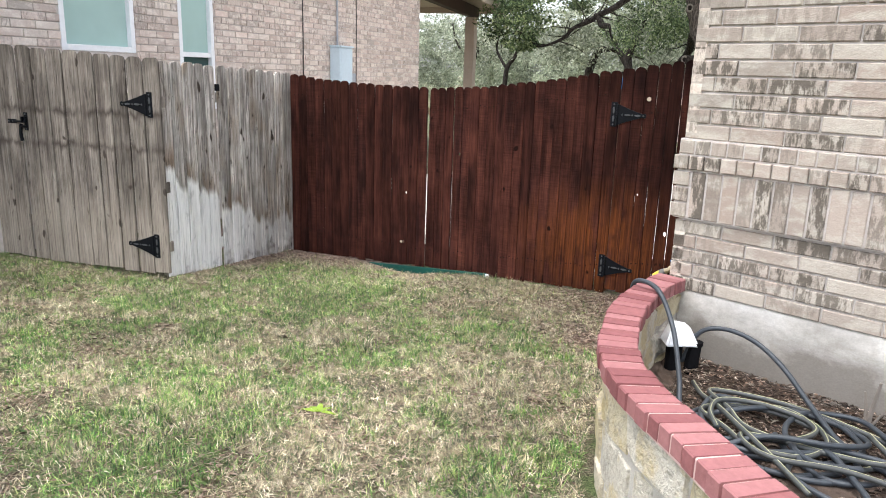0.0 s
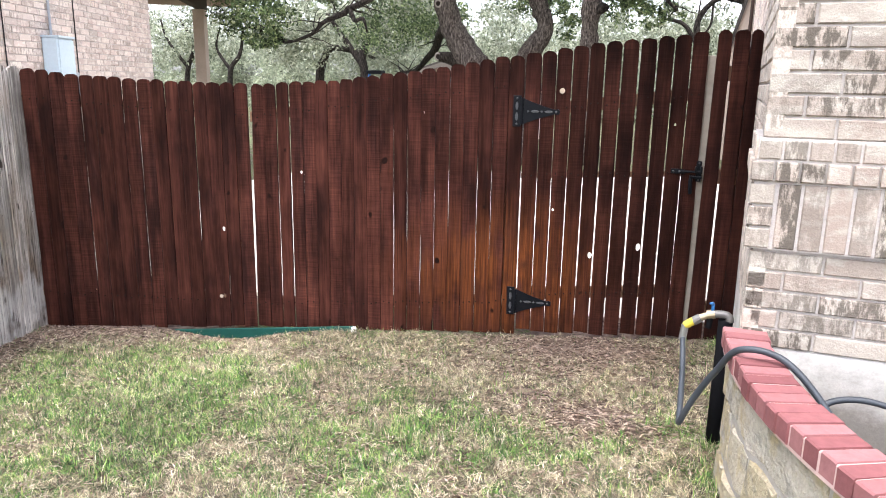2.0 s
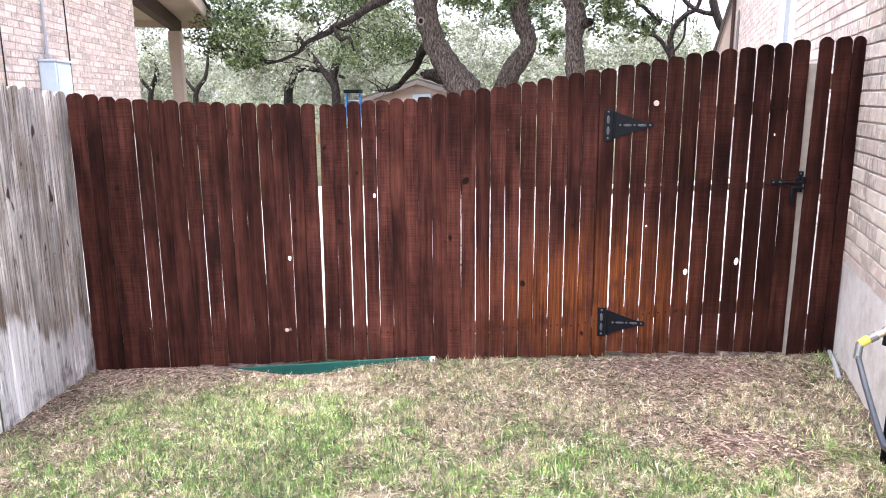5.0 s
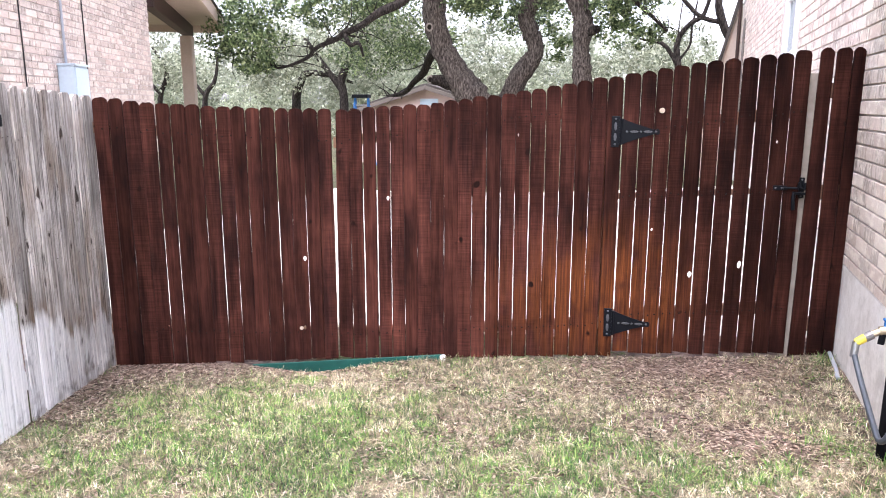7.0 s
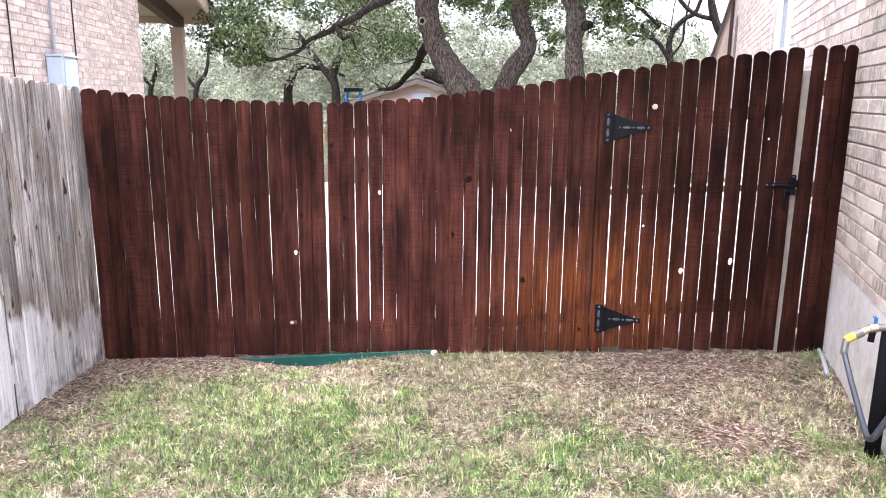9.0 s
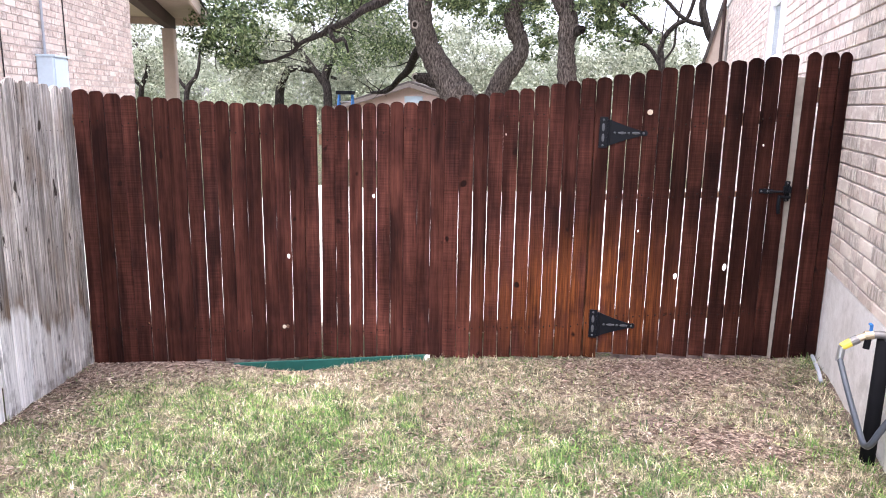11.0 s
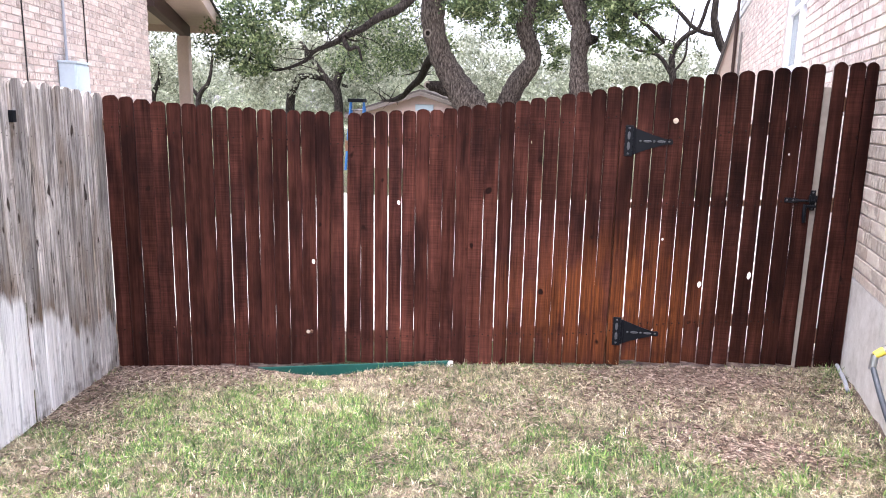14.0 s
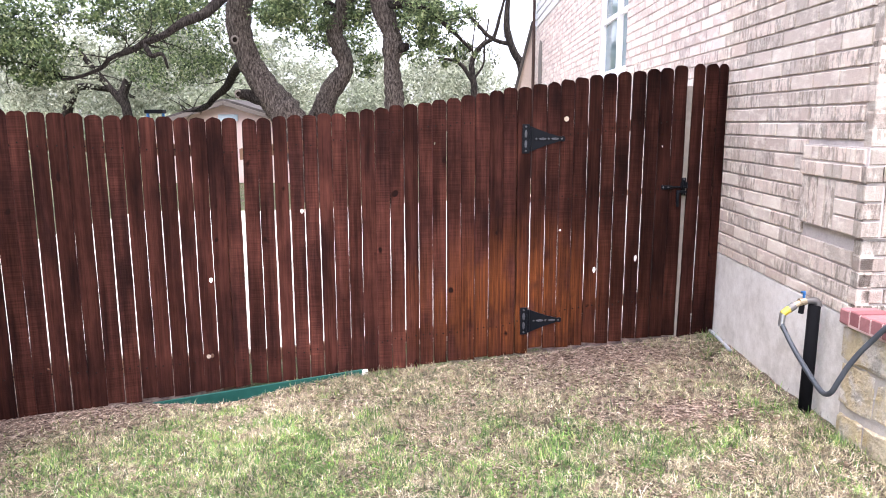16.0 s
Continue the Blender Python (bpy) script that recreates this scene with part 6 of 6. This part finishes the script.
def bareness(x, y):
    bump = lambda cx, cy, rx, ry, a: a * np.exp(-((x - cx) / rx) ** 2 - ((y - cy) / ry) ** 2)
    b = bump(-5.0, 4.46, 0.55, 0.12, 0.8) + bump(-2.55, 4.80, 0.6, 0.2, 1.1) + bump(-6.12, 3.7, 0.3, 0.75, 1.0) + bump(-5.75, 4.22, 0.45, 0.17, 1.2) + bump(-5.3, 4.4, 0.5, 0.13, 0.9) + bump(-2.35, 3.75, 0.36, 0.22, 0.95) + bump(-2.75, 4.45, 0.5, 0.22, 0.55) + 1.1 * np.clip(value_noise(x + 9, y + 9, 0.24, 8) - 0.58, 0, 1)
    return np.clip(b, 0, 0.95)


def blades(name, n, seed, keep, height, width, tilt, material, label):
    rs = np.random.RandomState(seed)
    x, y = rs.uniform(-8.0, -0.2, n), rs.uniform(0.1, 5.25, n)
    near = np.clip((y - 0.1) / 1.2, 0.15, 1) * np.clip((-0.2 - x) / 0.8, 0.15, 1)
    m = on_lawn(x, y) & (rs.uniform(0, 1, n) < keep(x, y) * near)
    x, y = x[m], y[m]
    n = len(x)
    a = rs.uniform(0, 2 * np.pi, n)
    th = np.clip(rs.normal(tilt[0], tilt[1], n), 0.03, 1.5)
    h = height * rs.uniform(0.5, 1.4, n) * (0.65 + 0.8 * value_noise(x + 30, y + 30, 0.11, 21))
    w = width * rs.uniform(0.7, 1.3, n)
    base = np.stack([x, y, ground_z(x, y) + rs.uniform(-0.004, 0.008, n)], -1)
    lean = np.stack([np.cos(a) * np.sin(th), np.sin(a) * np.sin(th), np.cos(th)], -1)
    sidev = np.stack([-np.sin(a), np.cos(a), np.zeros(n)], -1) * (w / 2)[:, None]
    midp = base + lean * (h * 0.55)[:, None]
    tip = base + lean * h[:, None]
    tip[:, 2] -= h * 0.18 * np.sin(th)
    tip[:, 2] = np.maximum(tip[:, 2], ground_z(tip[:, 0], tip[:, 1]) + 0.004)
    V = np.stack([base - sidev, base + sidev, midp + sidev * 0.8, midp - sidev * 0.8, tip], 1).reshape(-1, 3)
    F = (np.array([0, 1, 2, 3, 2, 4]) [None] + (np.arange(n) * 5)[:, None])
    tri = np.concatenate([F[:, [0, 1, 2]], F[:, [0, 2, 3]], np.stack([F[:, 3], F[:, 2], F[:, 5]], -1)], 1).ravel()
    ob = new(name, raw_mesh(name, V, tri, 3, material))
    tagged(ob, label, "grass", kind="stuff")


def clumps(x, y):
    return np.clip(0.2 + 1.7 * (0.5 * value_noise(x + 40, y + 40, 0.16, 11) + 0.5 * value_noise(x + 40, y + 40, 0.06, 12) - 0.28), 0.05, 1)


blades("green_grass", 640000, 81, lambda x, y: (0.92 * greenness(x, y) + 0.11) * (1 - bareness(x, y)), 0.043, 0.0031, (0.95, 0.4), M_BLADE, "patchy green lawn grass blades")
blades("dry_grass", 1650000, 82, lambda x, y: (1 - 0.45 * greenness(x, y)) * (1 - bareness(x, y)) ** 1.4 * clumps(x, y), 0.044, 0.0022, (1.18, 0.32), M_STRAW, "dry straw-coloured lawn grass")


def litter(name, n, seed, spots, size, material, label, category="leaves", aspect=0.45):
    rs = np.random.RandomState(seed)
    x, y, z = spots(rs, n)
    n = len(x)
    a = rs.uniform(0, 2 * np.pi, n)
    s = size * rs.uniform(0.5, 1.3, n)
    u = np.stack([np.cos(a), np.sin(a), rs.uniform(-0.35, 0.35, n)], -1) * s[:, None]
    w = np.stack([-np.sin(a), np.cos(a), rs.uniform(-0.4, 0.4, n)], -1) * (s * aspect)[:, None]
    c = np.stack([x, y, z + 0.010], -1)
    lift = np.zeros((n, 3))
    lift[:, 2] = s * rs.uniform(0.05, 0.35, n)
    V = np.stack([c - u, c - w + lift, c + u, c + w + lift, c], 1).reshape(-1, 3)
    k = (np.arange(n) * 5)[:, None]
    tri = np.concatenate([k + np.array(t) for t in ((0, 1, 4), (1, 2, 4), (2, 3, 4), (3, 0, 4))], 1).ravel()
    ob = new(name, raw_mesh(name, V, tri, 3, material))
    tagged(ob, label, category, kind="stuff")


def yard_spots(rs, n):
    x, y = rs.uniform(-8, -1, n), rs.uniform(0, 5.2, n)
    k = on_lawn(x, y) & (rs.uniform(0, 1, n) < 0.3 + 0.7 * bareness(x, y))
    x, y = x[k], y[k]
    return x, y, ground_z(x, y)


def bed_spots(rs, n):
    x, y = rs.uniform(-1.7, 0.4, n), rs.uniform(1.3, 3.42, n)
    k = np.hypot(x - PC[0], y - PC[1]) < R_IN - 0.12
    return x[k], y[k], np.full(k.sum(), 0.085)


litter("fallen_leaves", 40000, 83, yard_spots, 0.014, M_DEAD, "brown fallen oak leaves on the lawn")
def bare_spots(rs, n):
    x, y = rs.uniform(-8, -1, n), rs.uniform(0, 5.2, n)
    k = on_lawn(x, y) & (rs.uniform(0, 1, n) < 0.06 + 1.2 * bareness(x, y))
    x, y = x[k], y[k]
    return x, y, ground_z(x, y)


litter("mulch_chips", 30000, 85, bare_spots, 0.009, M_CHIP, "dark bark chips on bare earth by the fence", "mulch", 0.28)
litter("dry_stalks", 300000, 87, bare_spots, 0.022, M_NEEDLE, "reddish dry grass stalks strewn over bare earth", "straw", 0.045)
litter("planter_mulch", 26000, 86, bed_spots, 0.021, M_CHIP, "shredded dark bark mulch in the planter", "mulch", 0.13)
litter("planter_litter", 5200, 84, bed_spots, 0.014, M_DEAD, "dry brown leaves and twigs in the planter")


# broad-leaved weed in the lawn
weed = thing("weed", "small yellow-green broad-leaved weed in the lawn", "weed")
wz = float(ground_z(-2.66, 1.86)) + 0.012
rnd = random.Random(77)
for k in range(5):
    bm = bmesh.new()
    L, wd, al = rnd.uniform(0.06, 0.11), rnd.uniform(0.012, 0.02), rnd.uniform(0.1, 0.4)
    pts = [(0, 0.004), (0.3, 1.0), (0.65, 0.85), (1.0, 0.05)]
    rows = []
    for f, w in pts:
        x, z = L * f * math.cos(al), L * math.sin(al) * f * (1.3 - 0.7 * f)
        rows.append([bm.verts.new((x, -wd * w, z + 0.004)), bm.verts.new((x, 0, z)), bm.verts.new((x, wd * w, z + 0.004))])
    for p, q in zip(rows, rows[1:]):
        for c in range(2):
            bm.faces.new((p[c], q[c], q[c + 1], p[c + 1]))
    part("leaf", bm, M_WEED, weed, m=pose(-2.66, 1.86, wz, 0, 0, 58 * k + rnd.uniform(-25, 25)))


# ---- bricks of the houses ----
# south face: plain courses, soldier band and two corbelled header courses
S_ORG = (HX, HY)
rnd = random.Random(91)
south_far = []
c5 = (0.802 - FOUND) / 5
for k in range(5):
    x = -(0.127 if k % 2 else 0)
    while x < 4.0:
        s, e = max(x, 0), x + BL - JOINT
        if s < 1.45:
            brick_at(house, S_ORG, 0, s, FOUND + k * c5, e - s, c5 - JOINT, M_SOUTH)
        else:
            south_far.append((s, FOUND + k * c5, e - s, c5 - JOINT, 0))
        x += BL
x = 0.0
while x < 4.0:
    if x < 1.45:
        if x == 0.0:
            for j in range(3):
                brick_at(house, S_ORG, 0, -0.025, 0.812 + j * 0.081, 0.083, 0.071, M_SOUTH, 0.025)
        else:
            brick_at(house, S_ORG, 0, x - 0.010, 0.812, 0.071, 0.237, M_SOUTH, 0.022 + rnd.uniform(-0.002, 0.002))
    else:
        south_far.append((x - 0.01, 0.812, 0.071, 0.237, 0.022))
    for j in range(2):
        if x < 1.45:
            brick_at(house, S_ORG, 0, x - 0.028 + (0.02 if j else 0), 1.059 + j * 0.077, 0.073, 0.068, M_SOUTH, 0.034 - 0.012 * j)
        else:
            south_far.append((x - 0.02, 1.059 + j * 0.077, 0.073, 0.068, 0.03))
    x += 0.082
for k in range(30):
    z = 1.213 + k * COURSE
    x = -(0.127 if k % 2 else 0.02)
    while x < 4.0:
        s, e = max(x, 0), x + BL - JOINT
        if s < 1.45 and z < 2.0:
            brick_at(house, S_ORG, 0, s, z, e - s, COURSE - JOINT, M_SOUTH, rnd.uniform(-0.001, 0.002))
        else:
            south_far.append((s, z, e - s, COURSE - JOINT, rnd.uniform(-0.001, 0.002)))
        x += BL
brick_sheet("bricks", house, S_ORG, 0, south_far, M_BRICKS)

# west face, seen from its far end towards the corner: local x runs from far to near
W_ORG = (HX, HY + W_LEN)
NEAR = W_LEN - 2.0
opens = [(W_LEN - b, W_LEN - a, c, d) for a, b, c, d in NW[:1]]
opens.append((W_LEN - 0.57, W_LEN + 1, 0.815, 1.20))
WCOURSE = 0.083
west = courses(FOUND - 0.019, EAVE, 0.0, W_LEN, opens, 92, WCOURSE)
west = [(a, max(z, FOUND), l, z + h - max(z, FOUND), o) for a, z, l, h, o in west]
west_far = []
for s, z, l, h, o in west:
    if s > NEAR and z < 2.35:
        brick_at(house, W_ORG, -90, s, z, l, h, M_BRICK, o)
    else:
        west_far.append((s, z, l, h, o))
brick_sheet("bricks", house, W_ORG, -90, west_far, M_BRICKS)
for k in range(4):
    brick_at(house, W_ORG, -90, W_LEN - 0.56 + k * 0.082, 0.812, 0.071, 0.237, M_BRICK, 0.022)
for j in range(3):
    brick_at(house, W_ORG, -90, W_LEN - 0.225, 0.812 + j * 0.081, 0.222, 0.071, M_BRICK, 0.024)
for k in range(7):
    for j in range(2):
        brick_at(house, W_ORG, -90, W_LEN - 0.57 + k * 0.082, 1.059 + j * 0.077, 0.073, 0.068, M_BRICK, 0.034 - 0.012 * j)

# neighbour's wall
opens = [w1, w2]
brick_sheet("bricks", neighbour, NA, NYAW, courses(0.6, NTOP, -1.5, NL, opens, 93), M_BRICKS)
